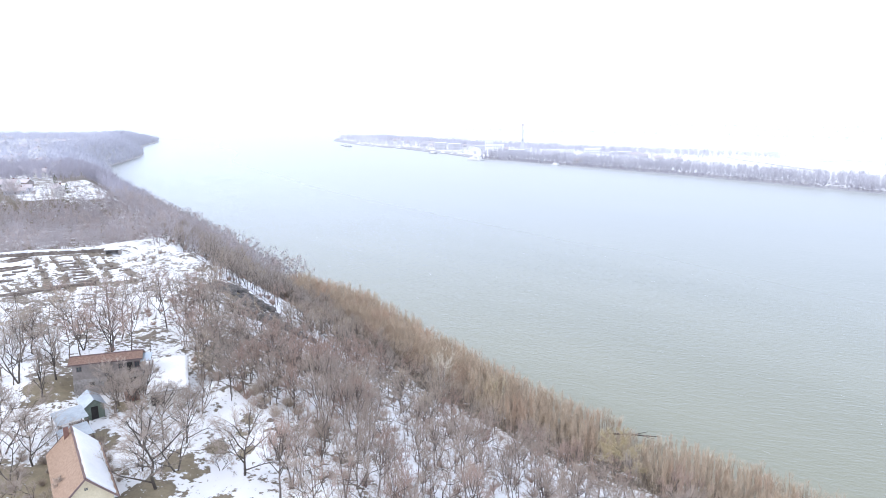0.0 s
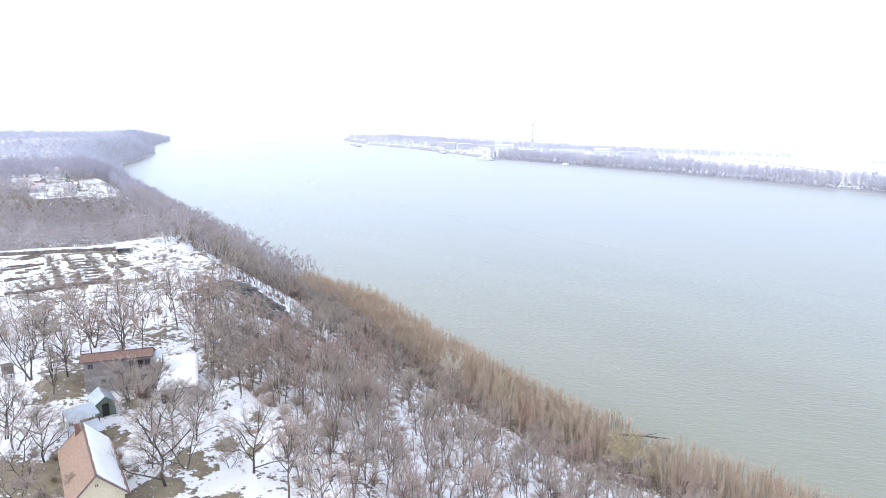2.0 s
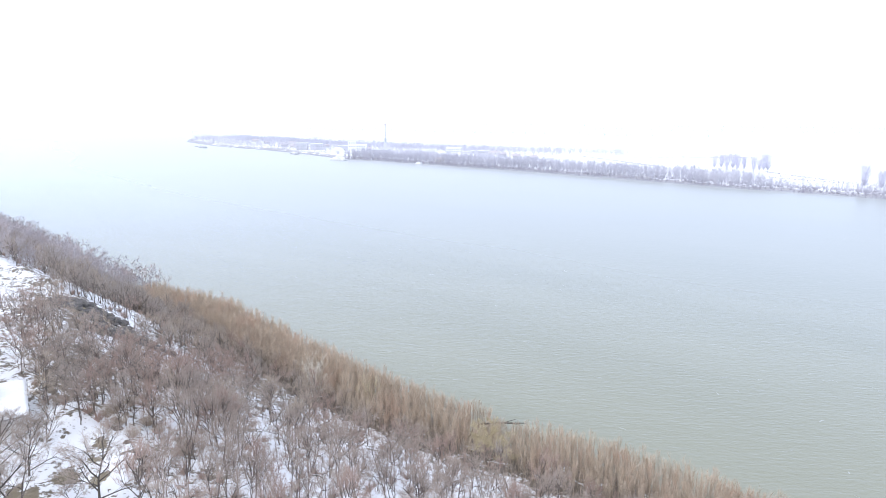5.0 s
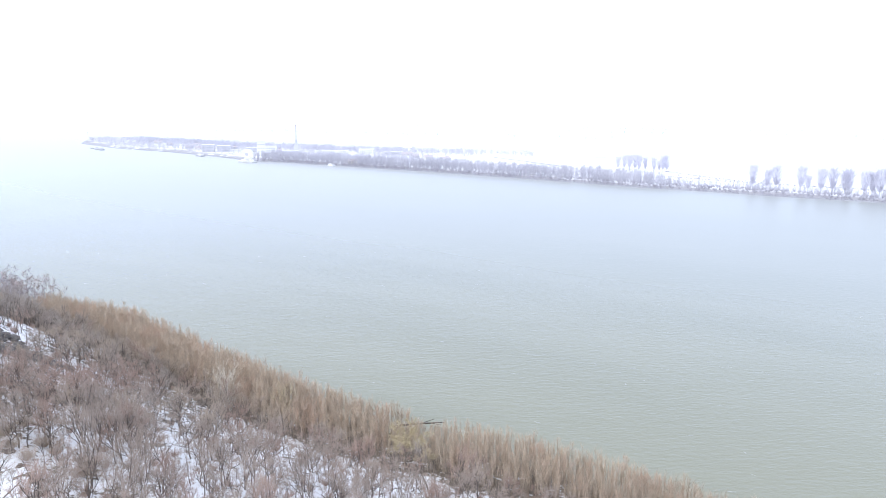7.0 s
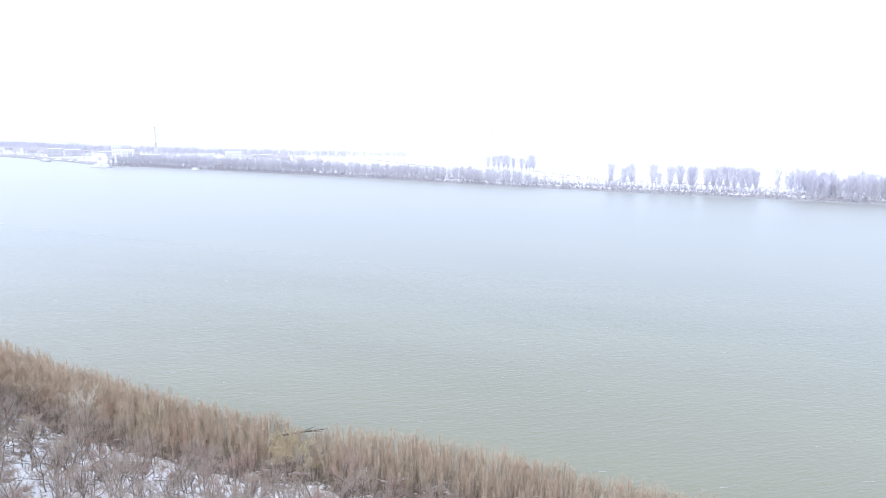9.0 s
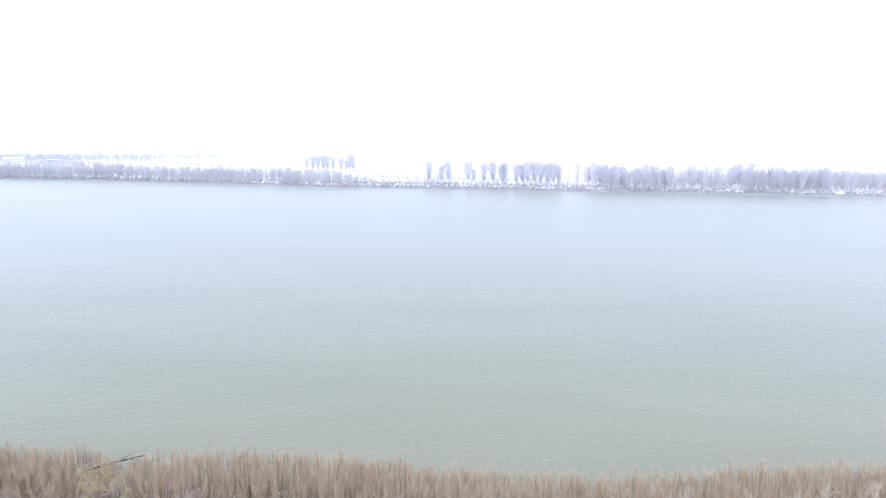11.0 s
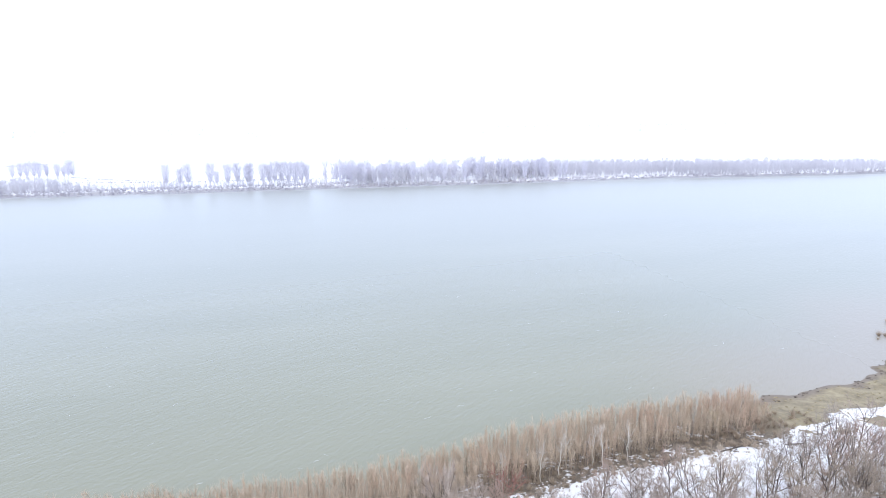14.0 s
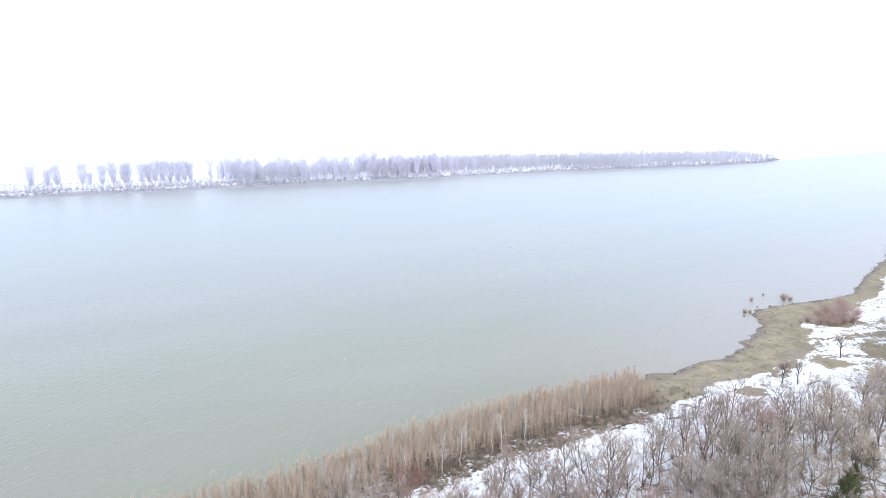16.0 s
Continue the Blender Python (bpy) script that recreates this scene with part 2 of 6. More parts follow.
# beyond x 764 the bank runs on so white snow imitates haze
FAR_X = (-5000, -2500, -1990, -1767, -1461, -1229, -1061, -889, -821, -695, -496, -351, -227, 9, 241, 417, 612, 715, 764, 1100, 5000)
FAR_Y = (2100, 1240, 1045, 915, 833, 813, 781, 735, 741, 739, 730, 715, 700, 697, 690, 690, 668, 668, 684, 752, 1500)


def smooth(a, b, v):
    v = np.clip((v - a) / (b - a), 0, 1)
    return v * v * (3 - 2 * v)


def ripple(x, y, size, seed=0.0):
    """A cheap smooth unevenness of about the given size, -1 to 1."""
    a, b = x / size + seed, y / size - seed * 1.7
    return (np.sin(a * 2.1 + 1.3 * np.sin(b * 1.7)) + np.sin(b * 2.7 + 1.1 * np.sin(a * 1.3 + 0.5)) + np.sin((a + b) * 1.9 + 2.0)) / 3


def inland(x, y):
    return (np.interp(x, NEAR_X, NEAR_Y) + 0.9 * ripple(x, y, 9.0) + (1.7 * ripple(x, y, 6.0, 7) + 1.3 * ripple(x, y, 3.4, 3)) * smooth(105, 125, x) - y) * np.where(x < -700, 0.96, 1.0)


def beyond(x, y):
    return y - np.interp(x, FAR_X, FAR_Y) + 1.5 * ripple(x, y, 30.0)


def mound(x, y, cx, cy, r):
    return np.exp(-((x - cx) ** 2 + (y - cy) ** 2) / (r * r))


def height(x, y):
    x, y = np.asarray(x, float), np.asarray(y, float)
    d, e = inland(x, y), beyond(x, y)
    beach = np.minimum(d * 0.10, 1.8)
    flat = beach + 0.035 * np.clip(d - 18, 0, 60) + 0.10 * np.clip(d - 70, 0, 80)
    toe = np.interp(x, (-300, -235), (4, 18))
    rim = np.interp(x, (-600, -290, -200, -140, -90, -40), (42, 52, 60, 72, 79, 86))
    s = np.clip((d - toe) / (rim - toe), 0, 1)
    bluff = beach + 25.6 * (0.7 * s + 0.3 * s * s * (3 - 2 * s)) + 0.02 * np.clip(d - rim, 0, 150)
    bluff = beach + (bluff - beach) * (0.35 + 0.65 * smooth(-2120, -1800, x))
    left = smooth(15, -70, x)
    near = flat * (1 - left) + bluff * left
    near = near + (0.5 * ripple(x, y, 14.0, 2) + 0.25 * ripple(x, y, 4.0, 5)) * smooth(6, 40, d)
    near = near + 1.1 * ripple(x, y, 7.0, 8) * smooth(20, 5, np.abs(d - rim)) * left
    near = near + 7.0 * ripple(x, y, 420.0, 1) * smooth(600, 1100, -x) * smooth(40, 160, d)
    near = near - 8.5 * smooth(-272, -300, x) * smooth(-440, -410, x) * smooth(38, 60, d)
    near = near + 2.0 * mound(x, y, -131, 9, 7.0)
    far = np.minimum(e * 0.16, 2.4) + 0.4 * ripple(x, y, 60.0, 3) * smooth(5, 60, e)
    bed = -np.minimum(3.5, 0.12 * np.minimum(-d, -e))
    return np.where(d > 0, near, np.where(e > 0, far, bed))


def mesh_object(name, verts, faces, mat, smooth_faces=False):
    """A mesh from arrays of vertices and of equal-sized faces."""
    verts, faces = np.asarray(verts, np.float32), np.asarray(faces, np.int32)
    me = bpy.data.meshes.new(name)
    k = faces.shape[1]
    me.vertices.add(len(verts))
    me.vertices.foreach_set("co", verts.ravel())
    me.loops.add(faces.size)
    me.loops.foreach_set("vertex_index", faces.ravel())
    me.polygons.add(len(faces))
    me.polygons.foreach_set("loop_start", np.arange(0, faces.size, k, dtype=np.int32))
    if smooth_faces:
        me.polygons.foreach_set("use_smooth", np.ones(len(faces), bool))
    me.update(calc_edges=True)
    me.materials.append(mat)
    return me


CRAGS = ((-186, 68, 9), (-174, 67, 8), (-178, 62, 5))
LAWNS = ((-127, 11, 4.5), (-84, 15, 4), (-97, 3.5, 7.5), (-89, 22, 3), (-92, 27, 1.6), (-94, 31, 1.4), (-88, 30, 1.2), (-77, 21, 3), (-117, 20, 2.5), (-104, 14, 3), (-99, 34, 1.2),
         (203, 156, 8), (170, 128, 4.5), (134, 122.4, 4), (190, 128, 4), (183, 152, 6), (-186, 60, 5))
TRACKS = (((108, 122), (128, 121), (150, 128), (166, 134), (178, 132), (190, 124), (230, 118)),
          ((150, 128), (170, 140), (186, 142), (210, 138)),
          ((-135, 40), (-122, 37)))


# strips of trampled earth along the excavated walls
BARE = tuple((((-256, y + 0.8), (-232, y), (-203, y - 1.2)), 0.45) for y in (20.5, 25.5, 32.0, 36.5)) + (
    (((-212, 8), (-209, 22), (-206, 40)), 0.9), (((-262, 8), (-256, 30), (-251, 42)), 0.7), (((-246, 41), (-226, 40), (-208, 44)), 0.4))


def near_line(x, y, line):
    best = np.full(x.shape, 1e9)
    for (ax, ay), (bx, by) in zip(line, line[1:]):
        t = np.clip(((x - ax) * (bx - ax) + (y - ay) * (by - ay)) / ((bx - ax) ** 2 + (by - ay) ** 2), 0, 1)
        best = np.minimum(best, np.hypot(x - ax - t * (bx - ax), y - ay - t * (by - ay)))
    return best


def build_ground():
    bearings = np.radians(np.r_[np.arange(-92, 58, 0.34), np.arange(58, 268, 2.0)])     # to the right of +y
    rings = np.r_[0.002, np.geomspace(8, 78, 16), np.arange(80, 320, 1.7), np.geomspace(322, 640, 45), np.arange(646, 1100, 9), np.geomspace(1110, 4960, 55)]
    rr, aa = np.meshgrid(rings, bearings, indexing="ij")
    x, y = rr * np.sin(aa) + 3 * np.exp(-rr / 6), rr * np.cos(aa)
    z = height(x, y)
    na, nr = len(bearings), len(rings)
    i, j = np.meshgrid(np.arange(nr - 1), np.arange(na), indexing="ij")
    k = (j + 1) % na
    faces = np.stack([i * na + j, i * na + k, (i + 1) * na + k, (i + 1) * na + j], -1).reshape(-1, 4)
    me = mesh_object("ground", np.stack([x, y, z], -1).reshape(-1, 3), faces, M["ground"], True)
    x, y = x.ravel(), y.ravel()
    d, e = inland(x, y), beyond(x, y)
    rim = np.interp(x, (-600, -290, -200, -140, -90, -40), (42, 52, 60, 72, 79, 86))
    land = d > 0
    belt_edge = np.where(x > 20, 18.3, 17) + 1.6 * ripple(x, y, 11) + 0.8 * ripple(x, y, 4, 2)
    snow = np.where(land, np.where(x < 20, 0.62, 0.66), 0.78)
    snow = snow - 0.03 * smooth(14, 4, np.abs(d - rim)) * (x < 0)
    snow = snow - 0.03 * (smooth(-185, -195, x) * smooth(-275, -262, x) * smooth(66, 60, y) * land)
    snow = snow - 0.13 * mound(x, y, -136, 56, 20) - 0.11 * (x > 20) * smooth(36, 46, d) * land
    strip = smooth(20, 35, x) * smooth(26, 22, d - belt_edge + 5)
    snow = snow + (0.70 - snow) * strip * land
    snow = snow - 0.10 * smooth(150, 175, x) * land
    under = smooth(belt_edge + 1.8, belt_edge - 1.8, d) * (x < 118) * land
    snow = snow + (np.where(x > 20, 0.38, 0.35) - snow) * under
    snow = snow - 0.10 * smooth(-262, -205, x) * (x < -130) * (y > 8) * land * (0.6 + 0.8 * ripple(x, y, 16, 3))
    snow = snow - 0.05 * smooth(-132, -148, x) * smooth(-215, -195, x) * smooth(42, 32, d) * land
    for cx, cy, r in CRAGS:
        snow = snow - 0.10 * mound(x, y, cx, cy, r)
    spit = smooth(100, 116, x) * smooth(330, 300, x)
    snow = snow - 0.9 * spit * smooth(1.0, -1.0, d - np.interp(x, (100, 120, 150, 170, 190, 222, 238, 270), (19, 16.5, 16.5, 18.5, 20, 19, 11, 8)) + 1.6 * ripple(x, y, 9, 4)) * land
    snow = np.where(land & (x < -280), np.interp(x, (-1000, -700, -430, -330, -290), (0.46, 0.50, 0.40, 0.42, 0.56)) + 0.12 * ripple(x, y, 60, 6), snow)
    snow = np.where(land & (x < -440) & (x > -570) & (d > 30) & (y > 36 + 0.1 * (x + 430)), 0.55 + 0.14 * ripple(x, y, 14), snow)
    snow = np.where(land & (x < -560) & (d < 60), 0.30, snow)
    span = np.clip(0.024 * np.hypot(x, y), 9, 42)
    bank = smooth(0.9 * span, 0.4 * span, e) * (e > 0) * (x > -1900) * (x < 760)
    snow = snow + np.where(e > 60, 0.16 + 0.16 * ripple(x, y * 3, 260, 2), 0)
    snow = np.where((e > 0) & (x < -330) & (y < np.interp(x, (-2100, -900, -600, -330), (1500, 1100, 960, 790))), 0.56 + 0.12 * ripple(x, y * 2, 70, 2), snow)
    snow = snow - (0.20 + 0.16 * ripple(x, y, 26, 5)) * bank
    snow = snow - (0.16 + 0.2 * ripple(x, y, 19, 8)) * (e > 0) * smooth(50, 40, e) * (x > -215) * (x < 240)
    snow = np.where((e > 0) & (x > -1900) & (x < 770), np.minimum(snow, 0.1 + 0.7 * smooth(7, 12, e + 2 * ripple(x, y, 40, 3))), snow)
    snow = np.where((d <= 0) & (e <= 0), np.where((d > -40) & (x > -600), 0.0, np.where(e > -200, 0.8, 0.56)), snow)
    turf = np.maximum(spit * smooth(0.6, 3.2, d + 1.2 * ripple(x, y, 4.0, 3)) * np.clip(0.95 + 0.45 * ripple(x, y, 13, 9), 0.3, 1), 0.12 * (d > 60))
    mud = np.maximum((d > -3) * smooth(4.2, 0.6, d + 1.6 * ripple(x, y, 3.0, 2)) * np.where(x < -600, 0.0, 0.9), 0.35 * smooth(0.5 * span, 0.2 * span, e) * (e > 0) * (x > -1900) * (x < 760)) * np.where((d <= 0) & (e > 1.3 * span), 0, 1)
    for cx, cy, r in LAWNS:
        g = smooth(1.25, 0.75, np.hypot(x - cx, y - cy) / r + 0.5 * ripple(x, y, 3.4, cx) + 0.25 * ripple(x, y, 1.3, cy))
        snow, turf = snow - np.where(x > 0, 0.36, 0.29) * g, np.maximum(turf, np.where(x > 0, 0.85, 0.6) * g)
    for line, half in BARE:
        g = smooth(half + 0.9, half - 0.3, near_line(x, y, line) + 0.9 * ripple(x, y, 5.0, 4) + 0.5 * ripple(x, y, 2.2, 1))
        snow = snow - 0.25 * g
    for line in TRACKS:
        g = smooth(1.3, 0.4, np.abs(near_line(x, y, line) - 1.1))
        snow, mud = snow - 0.17 * g, np.maximum(mud, 0.4 * g)
    for name, v in (("snow_cover", snow), ("turf", turf), ("mud", mud), ("far_haze", 0.85 * (e > -2) + 0.7 * land * smooth(500, 800, -x))):
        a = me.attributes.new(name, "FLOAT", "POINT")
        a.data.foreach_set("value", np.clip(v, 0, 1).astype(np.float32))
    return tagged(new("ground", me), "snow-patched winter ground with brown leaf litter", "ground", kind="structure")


build_ground()


def build_revetment():
    """The low grey stone facing along the foot of the far bank."""
    x = np.arange(-1960, 730, 7.0)
    line = np.interp(x, FAR_X, FAR_Y)
    line = line - 1.5 * ripple(x, line, 30.0)
    v = []
    for e, up in ((-5.0, -0.9), (0.0, 0.25), (5.5, 0.40), (7.0, -0.4)):
        v.append(np.stack([x, line + e, height(x, line + e) + up + 0.15 * ripple(x, line, 17.0, e)], -1))
    n = len(x)
    i, j = np.meshgrid(np.arange(3), np.arange(n - 1), indexing="ij")
    faces = np.stack([i * n + j, i * n + j + 1, (i + 1) * n + j + 1, (i + 1) * n + j], -1).reshape(-1, 4)
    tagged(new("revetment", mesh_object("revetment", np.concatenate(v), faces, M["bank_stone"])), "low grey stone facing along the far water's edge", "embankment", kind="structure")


build_revetment()


def build_river():
    bearings = np.radians(np.r_[np.arange(-92, 58, 1.0), np.arange(58, 268, 6.0)])
    rings = np.r_[0.5, np.geomspace(60, 4950, 110)]
    rr, aa = np.meshgrid(rings, bearings, indexing="ij")
    x, y = (rr * np.sin(aa) + 3 * np.exp(-rr / 6)).ravel(), (rr * np.cos(aa)).ravel()
    na, nr = len(bearings), len(rings)
    i, j = np.meshgrid(np.arange(nr - 1), np.arange(na), indexing="ij")
    k = (j + 1) % na
    faces = np.stack([i * na + j, i * na + k, (i + 1) * na + k, (i + 1) * na + j], -1).reshape(-1, 4)
    me = mesh_object("river", np.stack([x, y, 0 * x], -1), faces, M["water"], True)
    silt = smooth(75, 0, -inland(x, y)) * smooth(60, 170, x) * 0.75
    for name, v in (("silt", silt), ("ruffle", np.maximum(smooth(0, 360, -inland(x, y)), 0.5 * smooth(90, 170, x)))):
        me.attributes.new(name, "FLOAT", "POINT").data.foreach_set("value", v.astype(np.float32))
    return tagged(new("river", me), "wide grey-green river with fine wind ripples", "river", kind="structure")


build_river()


# ---------------------------------------------------------------- bare trees
def tubes(segments, sides):
    """Tapered tubes along segments (x0 y0 z0 x1 y1 z1 r0 r1); one side fewer than three makes no sense."""
    s = np.asarray(segments, float)
    p, q, r0, r1 = s[:, :3], s[:, 3:6], s[:, 6], s[:, 7]
    ax = q - p
    ax /= np.linalg.norm(ax, axis=1)[:, None] + 1e-9
    ref = np.where(np.abs(ax[:, 2:]) < 0.9, [[0, 0, 1.0]], [[1.0, 0, 0]])
    u = np.cross(ax, ref)
    u /= np.linalg.norm(u, axis=1)[:, None]
    v = np.cross(ax, u)
    ang = np.arange(sides) * 2 * math.pi / sides
    ring = np.cos(ang)[None, :, None] * u[:, None] + np.sin(ang)[None, :, None] * v[:, None]
    verts = np.concatenate([p[:, None] + ring * r0[:, None, None], q[:, None] + ring * r1[:, None, None]], 1)
    a = np.arange(sides)
    b = (a + 1) % sides
    tri = np.concatenate([np.stack([a, b, b + sides], 1), np.stack([a, b + sides, a + sides], 1)])
    faces = (np.arange(len(s)) * 2 * sides)[:, None, None] + tri[None]
    return verts.reshape(-1, 3), faces.reshape(-1, 3)


def spikes(segments):
    """Thin three-sided tapering twigs along segments (x0 y0 z0 x1 y1 z1 r)."""
    s = np.asarray(segments, float)
    p, q, r = s[:, :3], s[:, 3:6], s[:, 6]
    ax = q - p
    ax /= np.linalg.norm(ax, axis=1)[:, None] + 1e-9
    ref = np.where(np.abs(ax[:, 2:]) < 0.9, [[0, 0, 1.0]], [[1.0, 0, 0]])
    u = np.cross(ax, ref)
    u /= np.linalg.norm(u, axis=1)[:, None]
    v = np.cross(ax, u)
    ang = np.arange(3) * 2 * math.pi / 3
    ring = np.cos(ang)[None, :, None] * u[:, None] + np.sin(ang)[None, :, None] * v[:, None]
    verts = np.concatenate([p[:, None] + ring * r[:, None, None], q[:, None]], 1)
    tri = np.array([[0, 1, 3], [1, 2, 3], [2, 0, 3]])
    faces = (np.arange(len(s)) * 4)[:, None, None] + tri[None]
    return verts.reshape(-1, 3), faces.reshape(-1, 3)


def blades(segments):
    """The finest twigs of far or massed trees: one thin tapering face each, turned at random."""
    s = np.asarray(segments, float)
    p, q, r = s[:, :3], s[:, 3:6], s[:, 6]
    ax = q - p
    side = np.cross(ax, np.sin(np.outer(np.arange(len(s)), (12.9, 78.2, 37.7)) + (0, 1, 2)))
    side /= np.linalg.norm(side, axis=1)[:, None] + 1e-9
    verts = np.stack([p - side * r[:, None] * 1.5, p + side * r[:, None] * 1.5, q], 1)
    return verts.reshape(-1, 3), np.arange(len(s) * 3).reshape(-1, 3)


def joined(*pieces):
    verts, faces, n = [], [], 0
    for v, f in pieces:
        verts.append(v)
        faces.append(f + n)
        n += len(v)
    return np.concatenate(verts), np.concatenate(faces)


def unit(v):
    return v / (np.linalg.norm(v) + 1e-9)


def bare_tree(rng, tall, wide, limbs=10, boughs=6, twigs=13, twig_r=0.0145, stems=1, upright=0.8, low=0.25, sides=5, massed=False):
    """Wood (trunk, limbs, boughs) and twigs of a leafless tree of that height and crown width."""
    wood, fine, thin = [], [], []
    per = max(3, limbs // stems)
    for s in range(stems):
        base = np.array([rng.normal(0, 0.1), rng.normal(0, 0.1), -0.3])
        tip = np.array([rng.normal(0, 0.05) * tall, rng.normal(0, 0.05) * tall, tall * 0.80])
        if stems > 1:
            a = s * 2 * math.pi / stems + rng.uniform(-0.4, 0.4)
            tip[:2] += np.array([math.cos(a), math.sin(a)]) * wide * 0.24
        trunk = [base + (tip - base) * k / 5 + (rng.normal(0, 0.016 * tall, 3) * (1, 1, 0.2) if k else 0) for k in range(6)]
        r = 0.0135 * tall / (1 + 0.25 * (stems - 1))
        for k in range(5):
            wood.append([*trunk[k], *trunk[k + 1], r * (1 - k * 0.18), r * (1 - (k + 1) * 0.18)])
        for b in range(per):
            f = low + (0.97 - low) * (b + rng.uniform(0, 0.9)) / per
            k = min(4, int(f * 5))
            start = trunk[k] + (trunk[k + 1] - trunk[k]) * (f * 5 - k)
            a = b * 2.4 + rng.uniform(-0.5, 0.5)
            rise = upright * rng.uniform(0.6, 1.4) * (0.8 + 0.5 * f)
            way = unit(np.array([math.cos(a), math.sin(a), rise]))
            reach = min(wide * 0.5 * rng.uniform(0.8, 1.15) * (1.1 - 0.45 * f) * math.sqrt(1 + rise * rise * 0.5), (tall * 1.02 - start[2]) / max(0.25, way[2]))
            pts = [start]
            for k in range(3):
                way = unit(way + rng.normal(0, 0.13, 3) + (0, 0, 0.10))
                pts.append(pts[-1] + way * reach * 0.34)
            rl = r * 0.45 * (1.1 - 0.5 * f)
            for k in range(3):
                wood.append([*pts[k], *pts[k + 1], rl * (1 - 0.28 * k), rl * (1 - 0.28 * (k + 1))])
            for c in range(boughs):
                g = 0.2 + 0.8 * (c + rng.uniform(0, 1)) / boughs
                k = min(2, int(g * 3))
                at = pts[k] + (pts[k + 1] - pts[k]) * (g * 3 - k)
                side = rng.normal(0, 0.5, 3)
                w2 = unit(way + side + (0, 0, 0.28))
                end = at + w2 * reach * rng.uniform(0.35, 0.7) * (1.2 - 0.4 * g)
                fine.append([*at, *end, rl * (0.22 if massed else 0.34)])
                for t in range(twigs):
                    h = rng.uniform(0.15, 1)
                    o = at + (end - at) * h
                    w3 = unit(w2 + rng.normal(0, 0.42, 3) + (0, 0, 0.2))
                    thin.append([*o, *(o + w3 * rng.uniform(0.06, 0.14) * tall * (1.1 - 0.45 * h)), twig_r * rng.uniform(0.7, 1.3)])
    parts = joined(tubes(wood, sides), (blades if massed else spikes)(fine))
    return parts, (blades if massed else spikes)(thin)


def crown_tree(rng, tall, wide, limbs=6, kids=(4, 4), twigs=11, twig_r=0.012, stems=1, fork=0.28, spread=0.8, sides=4, massed=True, thick=1.0):
    """Wood and twigs of a leafless tree with a rounded crown: a trunk that forks into limbs, boughs and twigs."""
    wood, mid, small, thin = [], [], [], []

    def grow(at, way, length, r, level, lift):
        steps = (3, 2, 1)[level]
        pts, w = [at], way
        for k in range(steps):
            w = unit(w + rng.normal(0, 0.15, 3) + (0, 0, lift))
            pts.append(pts[-1] + w * length / steps)
        for k in range(steps):
            taper = (1 - 0.5 * k / steps, 1 - 0.5 * (k + 1) / steps)
            if level == 0:
                wood.append([*pts[k], *pts[k + 1], r * taper[0], r * taper[1]])
            else:
                (mid if level == 1 else small).append([*pts[k], *pts[k + 1] + 0.25 * (pts[k + 1] - pts[k]), r * taper[0]])
        n = twigs if level == 2 else kids[level]
        for c in range(n):
            f = min(0.999, (0.12 if level == 2 else 0.34) + 0.66 * (c + rng.uniform(0.2, 1.0)) / n) * steps
            k = int(f)
            start = pts[k] + (pts[k + 1] - pts[k]) * (f - k)
            side = unit(np.cross(w, rng.normal(0, 1, 3)))
            if level == 2:
                tip = unit(w + side * rng.uniform(0.4, 1.6) + (0, 0, 0.1))
                thin.append([*start, *(start + tip * length * rng.uniform(0.3, 0.75)), twig_r * rng.uniform(0.7, 1.3)])
            else:
                grow(start, unit(w + side * rng.uniform(0.6, 1.0) * spread), length * rng.uniform(0.5, 0.75), r * 0.46, level + 1, lift)

    for s in range(stems):
        a0 = rng.uniform(0, 6.28)
        base = np.array([rng.normal(0, 0.15), rng.normal(0, 0.15), -0.4])
        lean = np.array([math.cos(a0), math.sin(a0), 0]) * (0.28 if stems > 1 else 0.07) * tall
        top = base + lean + (0, 0, tall * 0.66)
        trunk = [base + (top - base) * k / 4 + (rng.normal(0, 0.014 * tall, 3) * (1, 1, 0) if k else 0) for k in range(5)]
        r = 0.0145 * tall * thick / (1 + 0.22 * (stems - 1))
        for k in range(4):
            wood.append([*trunk[k], *trunk[k + 1], r * (1 - 0.2 * k), r * (1 - 0.2 * (k + 1))])
        count = max(3, limbs // stems)
        for c in range(count):
            f = fork + (0.98 - fork) * ((c + rng.uniform(0.0, 0.7)) / count)
            k = min(3, int(f * 4))
            start = trunk[k] + (trunk[k + 1] - trunk[k]) * (f * 4 - k)
            a = a0 + c * 2.4 + rng.uniform(-0.5, 0.5)
            out = rng.uniform(0.8, 1.25) * (1.25 - 0.75 * f)
            grow(start, unit(np.array([math.cos(a) * out, math.sin(a) * out, 0.75])), tall * rng.uniform(0.30, 0.42) * (1.1 - 0.35 * f), r * 0.52, 0, 0.08)
        grow(trunk[4], unit(top - base), tall * 0.26, r * 0.36, 0, 0.05)
    ends = np.array(thin)[:, 3:6]
    kx = wide * 0.5 / np.percentile(np.hypot(ends[:, 0], ends[:, 1]), 92)
    kz = tall / np.percentile(ends[:, 2], 98)
    for rows in (wood, mid, small, thin):
        for row in rows:
            for i, k in ((0, kx), (1, kx), (2, kz), (3, kx), (4, kx), (5, kz)):
                row[i] *= k
    return joined(tubes(wood, sides), spikes(mid)), (blades if massed else spikes)(small + thin)


